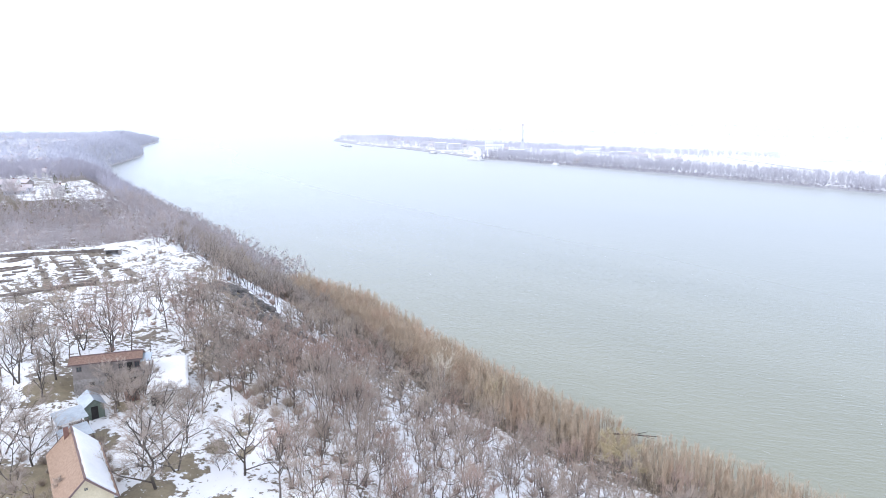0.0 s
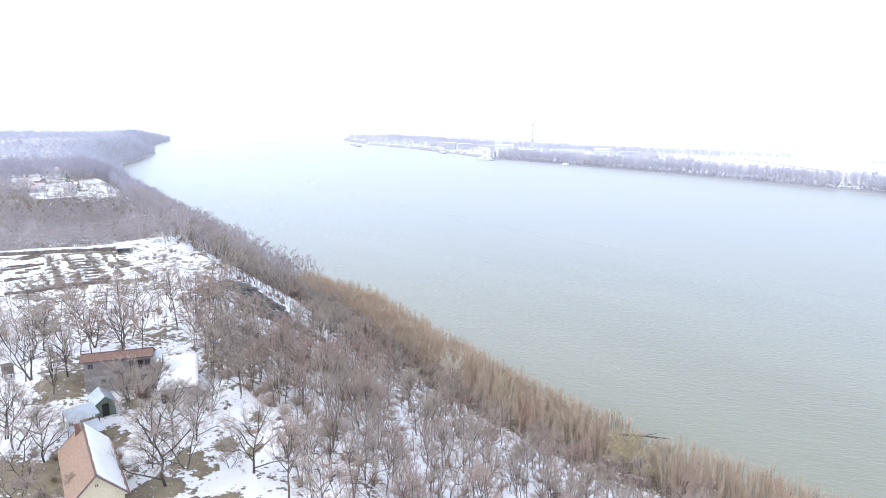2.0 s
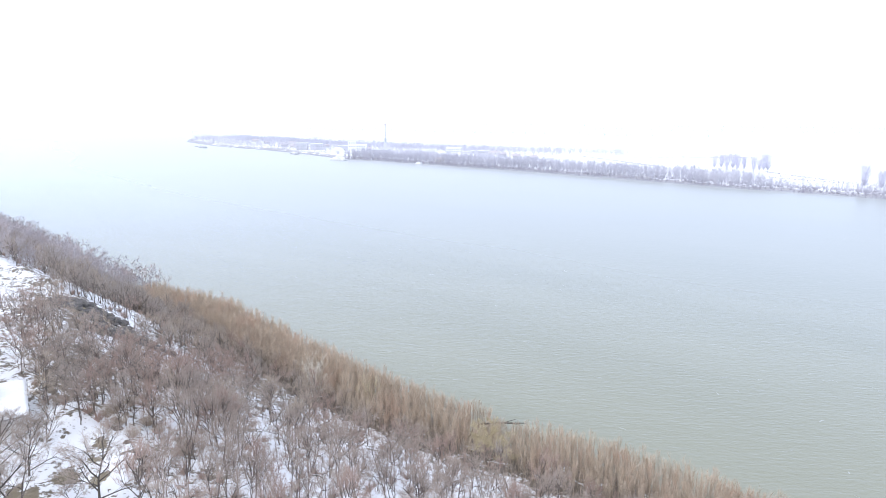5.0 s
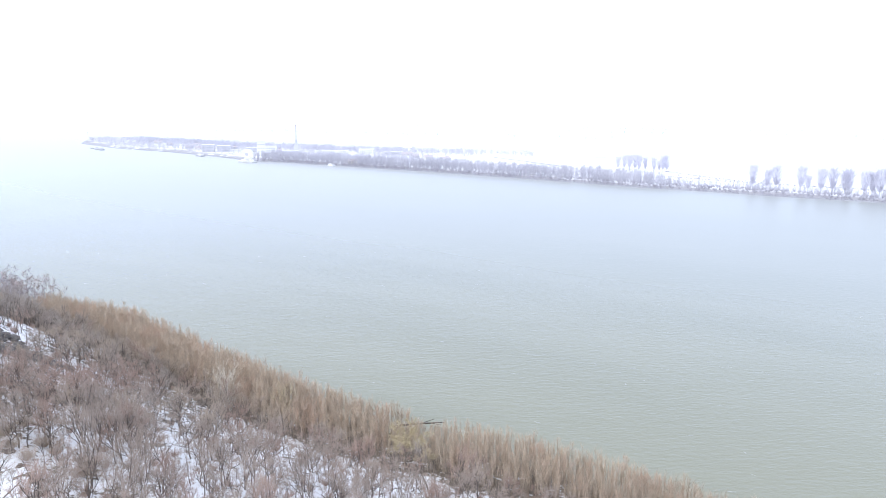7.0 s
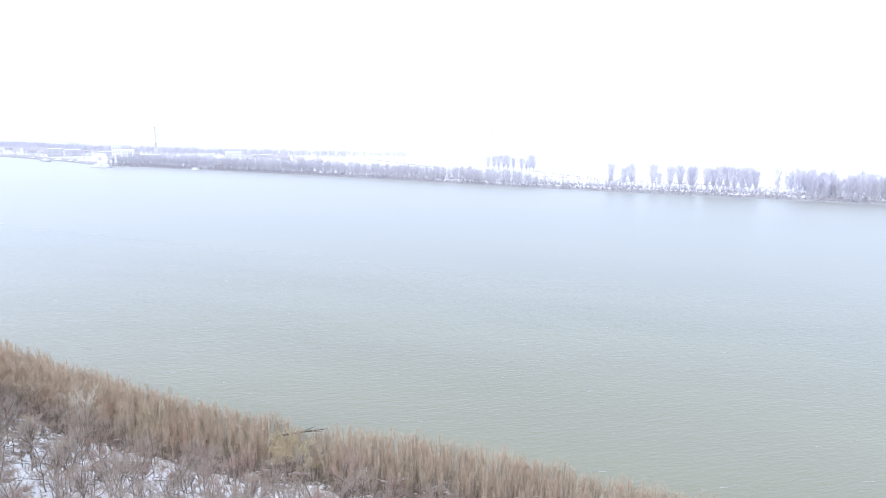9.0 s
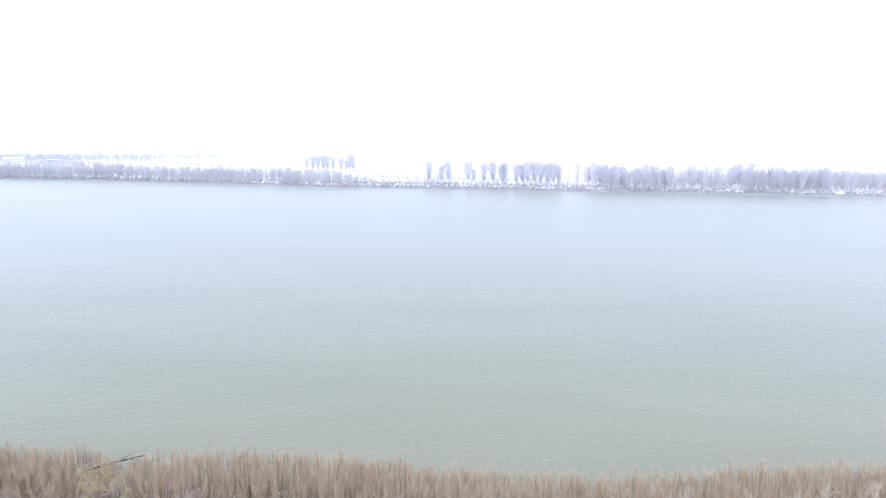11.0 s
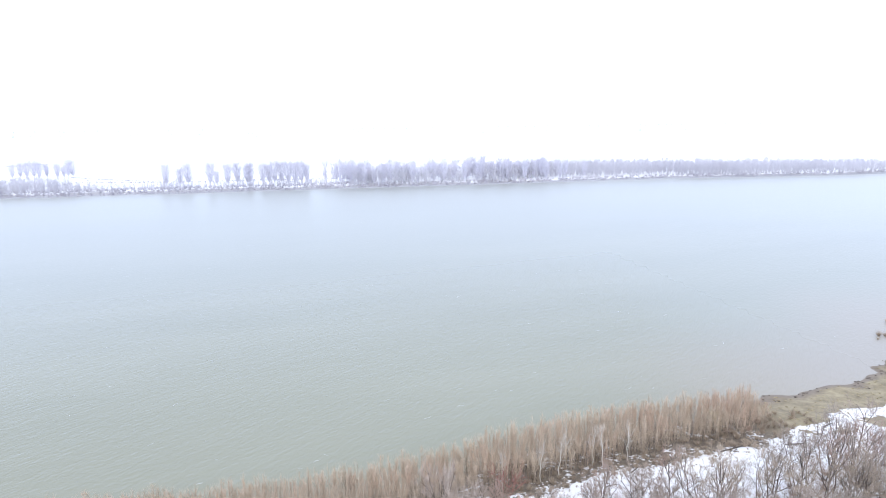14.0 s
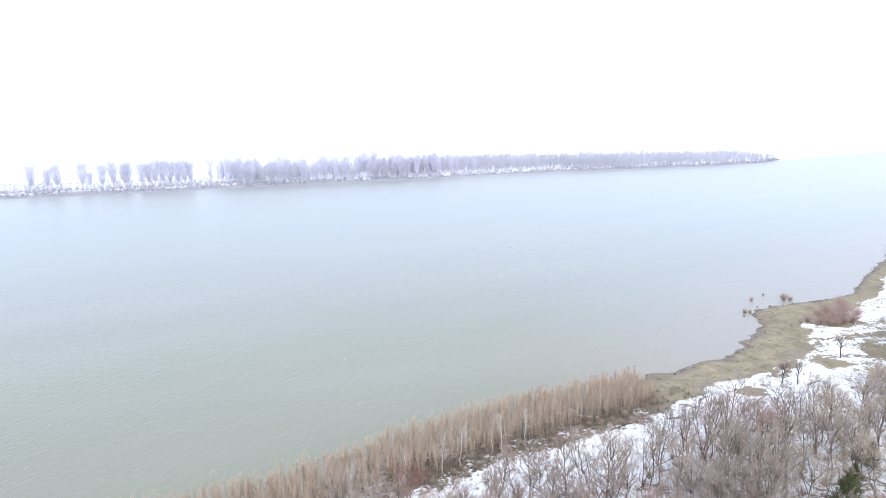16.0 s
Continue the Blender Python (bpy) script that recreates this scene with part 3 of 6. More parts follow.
def willow_clump(rng, tall, stems=4, twigs=70, spread=0.5, twig_r=0.010, massed=False):
    """Slender upright poles from one stool, each topped by a long brush of steep fine twigs, as young willows grow."""
    wood, thin = [], []
    for s in range(stems):
        b = np.array([rng.normal(0, 0.5), rng.normal(0, 0.5), -0.3])
        h = tall * rng.uniform(0.66, 0.88)
        tip = b + (rng.normal(0, spread), rng.normal(0, spread), h)
        mid = b + (tip - b) * (0.5, 0.5, 0.5) + (rng.normal(0, 0.14), rng.normal(0, 0.14), 0)
        wood += [[*b, *mid, 0.05, 0.034], [*mid, *tip, 0.034, 0.006]]
        for t in range(twigs):
            f = 0.22 + 0.77 * rng.uniform(0, 1) ** 0.62
            o = b + (mid - b) * f * 2 if f < 0.5 else mid + (tip - mid) * (f * 2 - 1)
            a, out = rng.uniform(0, 6.28), rng.uniform(0.2, 1.3) * (1.3 - 0.6 * f)
            w = unit(np.array([math.cos(a) * out, math.sin(a) * out, 1.0]) + rng.normal(0, 0.1, 3))
            room = max(0.3, (tall * rng.uniform(0.93, 1.0) - o[2]) / w[2])
            thin.append([*o, *(o + w * min(room, rng.uniform(0.6, 1.6))), twig_r * rng.uniform(0.7, 1.3)])
    if massed:
        return tubes(wood, 3), blades(thin)
    return [tubes(wood[k:k + 2], 5) for k in range(0, len(wood), 2)], spikes(thin)


def far_tree(rng, tall, wide, twigs=26, r=0.16, low=0.3, flare=0.62):
    """A light tree for the distance: a trunk, and coarse twig bunches that fan upwards."""
    wood = [[0, 0, -0.5, 0, 0, tall * 0.75, 0.013 * tall, 0.004 * tall]]
    thin = []
    for t in range(twigs):
        g = rng.uniform(0.06, 1.0)
        half = wide * 0.5 * min(1.0, 1.55 * g ** flare * (1.04 - g) ** 0.24)
        a, k = rng.uniform(0, 6.28), math.sqrt(rng.uniform(0.02, 1))
        q = np.array([math.cos(a) * half * k, math.sin(a) * half * k, tall * (low + (1 - low) * g)])
        o = q * (0.45, 0.45, 1) - (0, 0, tall * rng.uniform(0.10, 0.2))
        o[2] = max(o[2], tall * low * 0.8)
        thin.append([*o, *q, r * rng.uniform(0.6, 1.2)])
        thin.append([*q, *(o + (q - o) * 0.4), r * rng.uniform(0.4, 0.9)])
    return joined(tubes(wood, 3), blades(thin))


def scatter_joined(name, shapes, rows, mat, label, category="trees"):
    """One mesh of many copies; rows of x, y, scale, turn."""
    rows = np.asarray(rows, float)
    z = height(rows[:, 0], rows[:, 1])
    pieces = []
    for k, (v, f) in enumerate(shapes):
        r, zz = rows[k::len(shapes)], z[k::len(shapes)]
        if not len(r):
            continue
        c, s = np.cos(r[:, 3])[:, None], np.sin(r[:, 3])[:, None]
        x = (v[None, :, 0] * c - v[None, :, 1] * s) * r[:, 2:3] + r[:, 0:1]
        y = (v[None, :, 0] * s + v[None, :, 1] * c) * r[:, 2:3] + r[:, 1:2]
        w = v[None, :, 2] * r[:, 2:3] + zz[:, None]
        ff = f[None] + (np.arange(len(r)) * len(v))[:, None, None]
        pieces.append((np.stack([x, y, w], -1).reshape(-1, 3), ff.reshape(-1, 3)))
    v, f = joined(*pieces)
    return tagged(new(name, mesh_object(name, v, f, mat)), label, category, kind="stuff")


def scatter_forest(name, shapes, rows, mats, labels, category="woodland"):
    """Massed trees as two joined meshes: the trunks and limbs, and the twigs."""
    for k in (0, 1):
        scatter_joined(name + ("_trunks", "")[k], [s[k] for s in shapes], rows, M[mats[k]], labels[k], category)


def tree_thing(name, wood, thin, wood_mat, twig_mat, label, category, group):
    """A tree at the origin: an Empty with a trunk and a crown of twigs."""
    top = tagged(new(name), label, category, group)
    for piece in wood if isinstance(wood, list) else [wood]:
        nm = "stem" if isinstance(wood, list) else "trunk"
        new(nm, mesh_object(nm, *piece, wood_mat, True)).parent = top
    crown = new("crown", mesh_object("crown", *thin, twig_mat))
    crown.parent = top
    return top


def plant(models, rows):
    """Copies of model trees at rows of x, y, scale, turn; the models themselves take the first rows."""
    z = height([r[0] for r in rows], [r[1] for r in rows])
    for k, (x, y, s, a) in enumerate(rows):
        m = Matrix.Translation((x, y, z[k])) @ Matrix.Rotation(a, 4, "Z") @ Matrix.Scale(s, 4)
        if k < len(models):
            models[k].matrix_basis = m
        else:
            ob = copy_thing(models[k % len(models)], m)
            ob.matrix_basis = m


rng = np.random.default_rng(7)


def sow(x0, x1, y0, y1, gap, keep):
    """Rows on a shaken grid where keep(x, y) gives the chance of a tree."""
    xs, ys = np.arange(x0, x1, gap), np.arange(y0, y1, gap)
    x, y = [v.ravel() for v in np.meshgrid(xs, ys)]
    x, y = x + rng.uniform(-0.5, 0.5, len(x)) * gap, y + rng.uniform(-0.5, 0.5, len(x)) * gap
    ok = rng.uniform(0, 1, len(x)) < keep(x, y)
    x, y = x[ok], y[ok]
    order = rng.permutation(len(x))
    return np.stack([x, y, rng.uniform(0.78, 1.15, len(x)), rng.uniform(0, 6.28, len(x))], 1)[order]


def seen_from_path(x, y, margin=4.0):
    a = np.degrees(np.arctan2(-x, y))
    return (a < 54.3 + 33.4 + margin) & (a > -21.6 - 33.4 - margin)


def thing_tree(name, shape, mats, x, y, scale=1.0, turn=0.0, label="", category="tree", group=""):
    top = tree_thing(name, *shape, M[mats[0]], M[mats[1]], label, category, group)
    top.matrix_basis = Matrix.Translation((x, y, float(height(x, y)))) @ Matrix.Rotation(turn, 4, "Z") @ Matrix.Scale(scale, 4)
    return top


# ---------------------------------------------------------------- willow belt along the near bank
def belt_chance(x, y):
    d = inland(x, y)
    log = (np.abs((x + 86.7) * 0.84 + (y - 115.8) * 0.54) < 6.5) & (np.abs((y - 115.8) * 0.84 - (x + 86.7) * 0.54 + 1.2) < 2.0)     # where the fallen tree lies
    return (d > -1.2) & (~log) & (np.hypot(x + 80.2, y - 102.6) > 4.5) & (d < np.where(x > 15, 13.0, 15.5) + 2.2 * ripple(x, y, 16)) & (x < 112 - 0.3 * (d - 4)) & (x > -262)


belt = sow(-262, 116, 90, 150, 1.6, belt_chance)
belt[:, 2] = 0.97 + (belt[:, 2] - 0.97) * 0.35
belt = belt[np.argsort(np.hypot(belt[:, 0] + 10, belt[:, 1]))]
belt[:, 2] *= np.interp(belt[:, 0], (-230, -140, -90), (1.25, 1.21, 1.03))
belt[:, 2] *= 1 + 0.05 * ripple(belt[:, 0], belt[:, 1], 5.0, 3)
belt[:, 2] *= np.interp(inland(belt[:, 0], belt[:, 1]), (-1, 4, 10, 17), (1.0, 1.05, 0.95, 0.66)) * np.interp(belt[:, 0], (70, 98, 112), (1, 0.9, 0.66))
shapes = [willow_clump(rng, rng.uniform(8.6, 9.6)) for _ in range(8)]
models = [tree_thing("willow", w, t, M["willow_stem"], M["willow_red" if k in (1, 4) else "willow"],
                     "leafless young willow clump with reddish tan twigs" if k in (1, 4) else "leafless young willow clump with tan twigs on the bank",
                     "willow", "willows along the bank") for k, (w, t) in enumerate(shapes)]
plant(models, belt[:290].tolist())
light = [willow_clump(rng, rng.uniform(8.6, 9.6), stems=4, twigs=70, twig_r=0.0105, massed=True) for _ in range(8)]
rest = belt[290:]
ruddy = ripple(rest[:, 0], rest[:, 1], 7.0, 4) + rng.normal(0, 0.3, len(rest)) + 0.6 * smooth(88, 104, rest[:, 0]) > 0.48
scatter_forest("willow_thicket", light, rest[~ruddy], ("willow_stem", "willow"), ("slender stems of massed young willows", "dense belt of leafless tan willows along the water"), "willows")
scatter_forest("willow_thicket", light, rest[ruddy], ("willow_stem", "willow_red"), ("slender stems of massed young willows", "leafless willows with reddish tan twigs in the belt"), "willows")

# ---------------------------------------------------------------- woods on the slope and behind the snowy strip
CLEAR = ((-78.5, 99.5, 5), (-146, 32, 7), (-181, 63, 8), (-189, 62, 7), (-75, 91.5, 4.5), (-69.5, 86, 3), (-120.6, 52.6, 2.5), (-108, 46, 2.0), (-134, 70, 2.5), (-118, 19, 11), (-103, 11, 8), (-91, 10, 11), (-128, 18, 9), (-113, 26, 8), (-96, 31, 8), (-88, 26, 8), (-84, 34, 4),
         (107, 75, 6), (100, 69, 6), (95, 65, 5), (124, 81, 3.5), (-172, 65, 6), (-182, 66, 8), (-190, 71, 5), (-166, 61, 6), (-175, 60, 6), (-160, 61, 8), (-168, 57, 6), (-154, 60, 8), (-186, 57, 8), (-199, 62, 4), (-205, 50, 10))


def in_sight(x, y, tops=13.0):
    """Far enough out to rise above the lower edge of the view."""
    return np.hypot(x, y) > (EYE - height(x, y) - tops) / math.tan(radians(33.5))


def wood_chance(x, y):
    d = inland(x, y)
    rim = np.interp(x, (-600, -290, -200, -140, -90, -40), (42, 52, 60, 72, 79, 86))
    slope = (d > np.interp(x, (-260, -150, -100), (14, 15, 18))) & (d < rim + np.interp(x, (-195, -180, -150, -112, -95, -75), (-2, 0, 9, 8, 3, 9)) + 8 * ripple(x, y, 13, 5) * (x < -180)) & (x < 25) & (x > -300)
    flat = (d > np.interp(x, (30, 60, 110, 150, 170, 210), (28, 31.5, 37, 43, 49, 49)) + 3 * ripple(x, y, 25)) & (d < 120) & (x >= 25) & (x < 330)
    yard = (d >= rim + 1) & (x < -132) & (x > -186) & (y > -40)
    c = slope * (0.40 + 0.34 * ripple(x, y, 17, 2) + 0.4 * smooth(58, 74, d) + 0.35 * (x < -186) + 0.42 * (x < -140) * (x >= -186) * (d < 40) + 0.1 * (x > -115) * (d < 60) + 0.45 * mound(x, y, -136, 52, 18)) + flat * (0.84 + 0.25 * ripple(x, y, 22, 3)) + yard * np.where(x < -170, 0.45, 1.0) * (0.23 + 0.4 * ripple(x, y, 18, 1) + 0.5 * (x < -168) * (x > -182))
    for cx, cy, r in CLEAR:
        c = c * (np.hypot(x - cx, y - cy) > r)
    return c * seen_from_path(x, y) * in_sight(x, y)


wood_shapes = [crown_tree(rng, rng.uniform(9.0, 12.0), rng.uniform(6.5, 9.0), limbs=(6, 7, 5, 6)[k % 4], stems=(1, 1, 2, 1)[k % 4], kids=(5, 4), twigs=14, twig_r=0.0095, fork=(0.36, 0.46, 0.3, 0.42)[k % 4], spread=(1.0, 0.85, 1.1, 0.95)[k % 4]) for k in range(10)]
woods = sow(-300, 330, -40, 200, 3.9, wood_chance)
woods[:, 2] *= np.where((woods[:, 0] < -132) & (woods[:, 1] < 42), np.where(woods[:, 0] < -168, 1.0, 1.35), 1.0)


def thicket(x, y):
    """The dense brown woodland along the bluff's rim beside the houses."""
    return (np.hypot((x + 135) / 27, (y - 53) / 13) < 1 + 0.15 * ripple(x, y, 9)) | (np.hypot((x + 108) / 15, (y - 48) / 8) < 1 + 0.2 * ripple(x, y, 7))


rim_wood = sow(-165, -88, 34, 72, 3.4, lambda x, y: 0.95 * thicket(x, y) * ((x > -147) | (y < -0.315 * x)) * np.where(x > -116, 0.85, 1.0) * (np.hypot(x + 120.6, y - 52.6) > 2.5))
woods = np.concatenate([woods[~thicket(woods[:, 0], woods[:, 1])], rim_wood])
woods[:, 2] *= np.where(woods[:, 0] > 20, np.interp(woods[:, 0], (50, 80, 120), (1.1, 1.2, 1.18)), 0.86)
woods = woods[np.argsort(np.hypot(woods[:, 0], woods[:, 1]))]
models = [tree_thing("tree", w, t, M["bark"], M["twig_red" if k in (2, 5) else "twig"],
                     "leafless broadleaf tree with reddish brown twigs in snow" if k in (2, 5) else "leafless grey-brown broadleaf tree standing in snow",
                     "tree", "woodland trees") for k, (w, t) in enumerate(wood_shapes)]
plant(models, woods[:290].tolist())
light = [crown_tree(rng, rng.uniform(9.0, 12.0), rng.uniform(6.5, 9.0), limbs=(6, 7, 5, 6)[k % 4], stems=(1, 1, 2, 1)[k % 4], kids=(4, 4), twigs=8, twig_r=0.0125, sides=3, fork=(0.36, 0.46, 0.3, 0.42)[k % 4], spread=(1.0, 0.85, 1.1, 0.95)[k % 4]) for k in range(12)]
rest = woods[290:]
hue = ripple(rest[:, 0], rest[:, 1], 16.0, 9) + rng.normal(0, 0.35, len(rest)) - 0.22 * (rest[:, 0] > 20) + 0.45 * mound(rest[:, 0], rest[:, 1], -134, 52, 24)
hue = np.where(rest[:, 0] < -192, -0.12 + 0.3 * (hue + 0.1), hue)
for lo, hi, mat, label in ((-9, -0.3, "twig_tan", "leafless tan winter woodland"), (-0.3, 0.05, "twig_grey", "leafless grey winter woodland"),
                           (0.05, 0.4, "twig", "leafless grey-brown winter woodland"), (0.4, 9, "twig_red", "leafless reddish brown winter woodland")):
    scatter_forest("woodland", light, rest[(hue >= lo) & (hue < hi)], ("bark", mat), ("dark trunks and limbs of massed winter trees", label))

# undergrowth among the trees
def low_bush(rng, tall, wide, shoots=90, r=0.025):
    """Many thin shoots from one stool."""
    thin = []
    for k in range(shoots):
        a, f = rng.uniform(0, 6.28), math.sqrt(rng.uniform(0, 1))
        tip = np.array([math.cos(a) * f * wide * 0.5, math.sin(a) * f * wide * 0.5, tall * rng.uniform(0.55, 1.0) * (1.1 - 0.45 * f)])
        o = tip * (0.45, 0.45, 0.3) * rng.uniform(0, 1) + rng.normal(0, 0.05, 3)
        thin.append([*o, *tip, r * rng.uniform(0.6, 1.3)])
    return blades(thin)


low_bushes = [low_bush(rng, rng.uniform(1.6, 2.8), rng.uniform(1.8, 3.0)) for _ in range(6)]
bush_shapes = [bare_tree(rng, rng.uniform(1.6, 2.6), rng.uniform(2.0, 3.0), limbs=8, boughs=3, twigs=7, twig_r=0.02, stems=4, upright=1.0, low=0.1, sides=3) for _ in range(6)]
saplings = [crown_tree(rng, rng.uniform(4.0, 6.5), rng.uniform(1.6, 2.6), limbs=3, kids=(3, 2), twigs=4, twig_r=0.012, sides=3, fork=0.3, spread=0.6) for _ in range(8)]
young = sow(-300, 330, -40, 200, 3.3, lambda x, y: 0.55 * wood_chance(x, y))
scatter_forest("saplings", saplings, young, ("bark", "twig_tan"), ("thin dark stems of saplings between the trees", "fine tan twigs of saplings between the trees"), "saplings")
under = sow(-300, 330, -40, 200, 4.2, lambda x, y: wood_chance(x, y) * np.where((x > 20) | (inland(x, y) < 30), 1.0, 0.6))
scatter_joined("undergrowth", low_bushes, under, M["twig_red"], "low leafless brown undergrowth in the woods", "shrubs")
edge = sow(15, 122, 90, 140, 2.0, lambda x, y: ((inland(x, y) > 10) & (inland(x, y) < 19) & (x < 120)) * 0.75)
edge[:, 2] *= 0.75
field = sow(-264, -192, 4, 66, 4.5, lambda x, y: np.clip(0.10 + 0.35 * ripple(x, y, 11, 5), 0, 1) * (inland(x, y) > 50) * np.where((x > -250) & (x < -210) & (y > 18) & (y < 40), 0.4, 1.0))
scatter_joined("field_scrub", low_bushes, field, M["twig"], "low brown scrub on the snowy field", "shrubs")
scatter_joined("bank_scrub", low_bushes, edge, M["twig_tan"], "low brown scrub and weeds behind the willows", "shrubs")

# ---------------------------------------------------------------- single trees that stand out
for x, y, s, a in ((53, 121.0, 1.1, 0), (58.7, 121.0, 1.1, 2), (67, 121.5, 1.0, 4), (37.4, 117.2, 0.95, 1), (25.5, 114.7, 0.95, 3), (46, 117.5, 1.0, 5), (61, 120, 1.05, 1), (50.5, 119, 1.0, 3),
                   (-70, 112, 0.75, 2), (-118, 106, 0.7, 3)):
    thing_tree("birch", bare_tree(rng, 9.5, 2.8, limbs=10, boughs=3, twigs=3, upright=1.7, twig_r=0.022, low=0.3), ("birch", "birch"), x, y, s, a,
               "slim leafless pale-barked tree among the willows", "tree", "pale-barked trees")
for k, (x, y) in enumerate(((-137, 101), (-134, 100), (-141, 102))):
    thing_tree("pale_tree", bare_tree(rng, 9.0, 6.4, limbs=14, boughs=6, twigs=9, upright=1.25, stems=3, twig_r=0.022), ("birch", "pale_twig"), x, y, 1.22 - 0.22 * k, k,
               "leafless pale grey tree at the edge of the woods", "tree", "pale grey trees")
thing_tree("yellow_willow", bare_tree(rng, 8.5, 6.0, limbs=14, boughs=6, twigs=12, upright=1.3, stems=3), ("bark", "twig_yellow"), -118, 102.5, 1.15, 0,
           "leafless willow with yellow twigs beside the belt", "willow")
thing_tree("yellow_willow", crown_tree(rng, 8.8, 12.5, limbs=11, kids=(5, 5), twigs=24, twig_r=0.016, stems=3, fork=0.22, spread=0.9), ("willow_stem", "twig_yellow"), -80.3, 103.0, 1.0, 1,
           "leafless willow with yellow twigs beside the belt", "willow")
thing_tree("yellow_willow", bare_tree(rng, 6.5, 4.0, limbs=12, boughs=6, twigs=10, upright=1.4, stems=3), ("bark", "twig_yellow"), 92, 127.5, 0.9, 2,
           "leafless willow with yellow twigs beside the belt", "willow")
thing_tree("red_bush", bare_tree(rng, 4.2, 4.6, limbs=14, boughs=6, twigs=12, upright=1.3, stems=4, low=0.1), ("twig_scarlet", "twig_scarlet"), 36.5, 111.0, 1.55, 0,
           "leafless bush with scarlet twigs at the snow's edge", "bush")
HOUSE_GARDEN = ((-107.0, 2.0, 9.5, 10.5, 2, 0.4), (-98.8, 2.2, 7.5, 8.5, 2, 1.4), (-113.2, 17.6, 8.5, 8.5, 2, 0.7), (-109.5, 20.0, 9.0, 8.0, 2, 2.1), (-117.0, 21.5, 6.5, 6.0, 2, 1.3), (-85.2, 17.0, 12.5, 12.5, 1, 0.2), (-88, 20.5, 9.0, 8.0, 2, 0.9), (-95.5, 23.5, 8.5, 8.0, 1, 1.9), (-91, 16.8, 7.5, 6.5, 1, 1.0), (-82.3, 27.6, 10.5, 9.0, 1, 2.0),
          (-102, 5.2, 8.5, 10.0, 1, 3.0), (-131.9, 6.0, 12.0, 9.0, 3, 0.5), (-111.5, 1.1, 9.5, 7.0, 2, 1.5), (-124.7, 8.7, 9.0, 3.0, 1, 2.5), (-130, 11.5, 10.5, 4.5, 1, 3.5))
ORCHARD = ((-147.1, 18.4, 11.0, 6.5, 2, 4.0), (-146.8, 23.6, 9.0, 5.5, 1, 5.0), (-104.8, 28.8, 7.5, 5.5, 2, 0.8), (-106.5, 19.5, 9.0, 9.0, 2, 1.8), (-99.5, 21.5, 8.5, 8.5, 1, 2.8),
          (-116.5, 18.5, 7.5, 7.0, 2, 3.8), (-88, 5.0, 5.0, 5.5, 2, 1.1), (-92, 1.5, 6.0, 6.0, 2, 0.1), (-138, 0.5, 11.0, 8.0, 2, 2.2), (-152, 10.0, 11.0, 8.0, 1, 4.4),
          (-86, 25.5, 4.0, 4.5, 2, 4.9))
for x, y, tall, wide, stems, a in HOUSE_GARDEN + ORCHARD:
    thing_tree("garden_tree", crown_tree(rng, tall, wide * 1.15, limbs=9, kids=(5, 4), twigs=15, twig_r=0.0125, stems=min(2, stems), fork=0.16, spread=0.85, sides=5, massed=False, thick=1.25), ("dark_bark", "twig"), x, y, 1.0, a,
               "leafless spreading garden tree near the houses", "tree", "garden trees")
for x, y, tall, wide in ((145, 122.5, 7.0, 5.0), (149, 121, 7.0, 5.0), (176, 130, 8.0, 6.0), (55.9, 108.7, 7.0, 5.5), (206, 134, 7, 5), (300, 204, 9, 7), (308, 208, 10, 8), (318, 214, 9, 7), (285, 190, 6, 5), (262, 172, 6, 5), (240, 150, 8, 6), (255, 160, 8, 7)):
    thing_tree("pollard_tree", crown_tree(rng, tall, wide, limbs=5, kids=(3, 3), twigs=5, twig_r=0.016, fork=0.4, sides=6, massed=False, thick=2.3), ("dark_bark", "twig_grey"), x, y, 1.0, x,
               "gnarled dark leafless tree on the open snow", "tree", "gnarled trees")
for k in range(26):
    x = rng.uniform(-560, -446)
    thing_tree("terrace_tree", bush_shapes[k % 6], ("bark", "twig_grey"), x, rng.uniform(36, 84), rng.uniform(0.8, 1.9), k, "leafless shrubby tree on the snowy terrace", "tree", "terrace trees")
for k, (x, y, s) in enumerate(((197, 154, 0.85), (202, 155, 1.0), (207, 157, 1.05), (196, 158, 0.7), (212, 157, 1.05), (200, 151, 0.85), (216, 161, 1.0), (205, 152, 0.95), (210, 152, 0.95), (217, 156, 0.9), (222, 165, 0.9), (211, 163, 0.9), (205, 161, 0.8), (227, 170, 0.8), (154.4, 130.7, 0.55), (157, 131.5, 0.4), (-89.7, 42.2, 0.6), (-92, 44, 0.55), (-99, 43, 0.5), (-110.6, 41.2, 0.6), (-107, 38.5, 0.5), (-103, 38.8, 0.55), (-98, 38.6, 0.5), (-105, 44, 0.6), (-113, 45, 0.55), (96, 128, 0.3), (101, 127, 0.33), (106, 130, 0.3), (193, 158, 0.4))):
    thing_tree("brown_bush", (bush_shapes[k % 6][0], low_bush(rng, 6.5, 8.0, 420, 0.016)), ("bark", "twig_tan" if x < 0 else "twig_red"), x, y, s, x, "dense leafless brown bush on the grassy bank", "bush", "bushes on the bank")
for x, y, s in ((205.2, 190.9, 1.0), (190.1, 179.3, 1.2), (191.8, 178.6, 0.9), (217, 186.2, 1.9), (215.1, 194.5, 0.6), (219, 185, 1.2), (187, 176.5, 0.5), (200, 183, 0.4)):
    ob = thing_tree("drowned_bush", (bush_shapes[int(x) % 6][0], low_bush(rng, 2.2, 2.6, 200, 0.016)), ("bark", "twig_tan"), x, y, s, x, "leafless bush standing in shallow water", "bush", "bushes in the water")
    ob.location.z = max(ob.location.z, -0.1)


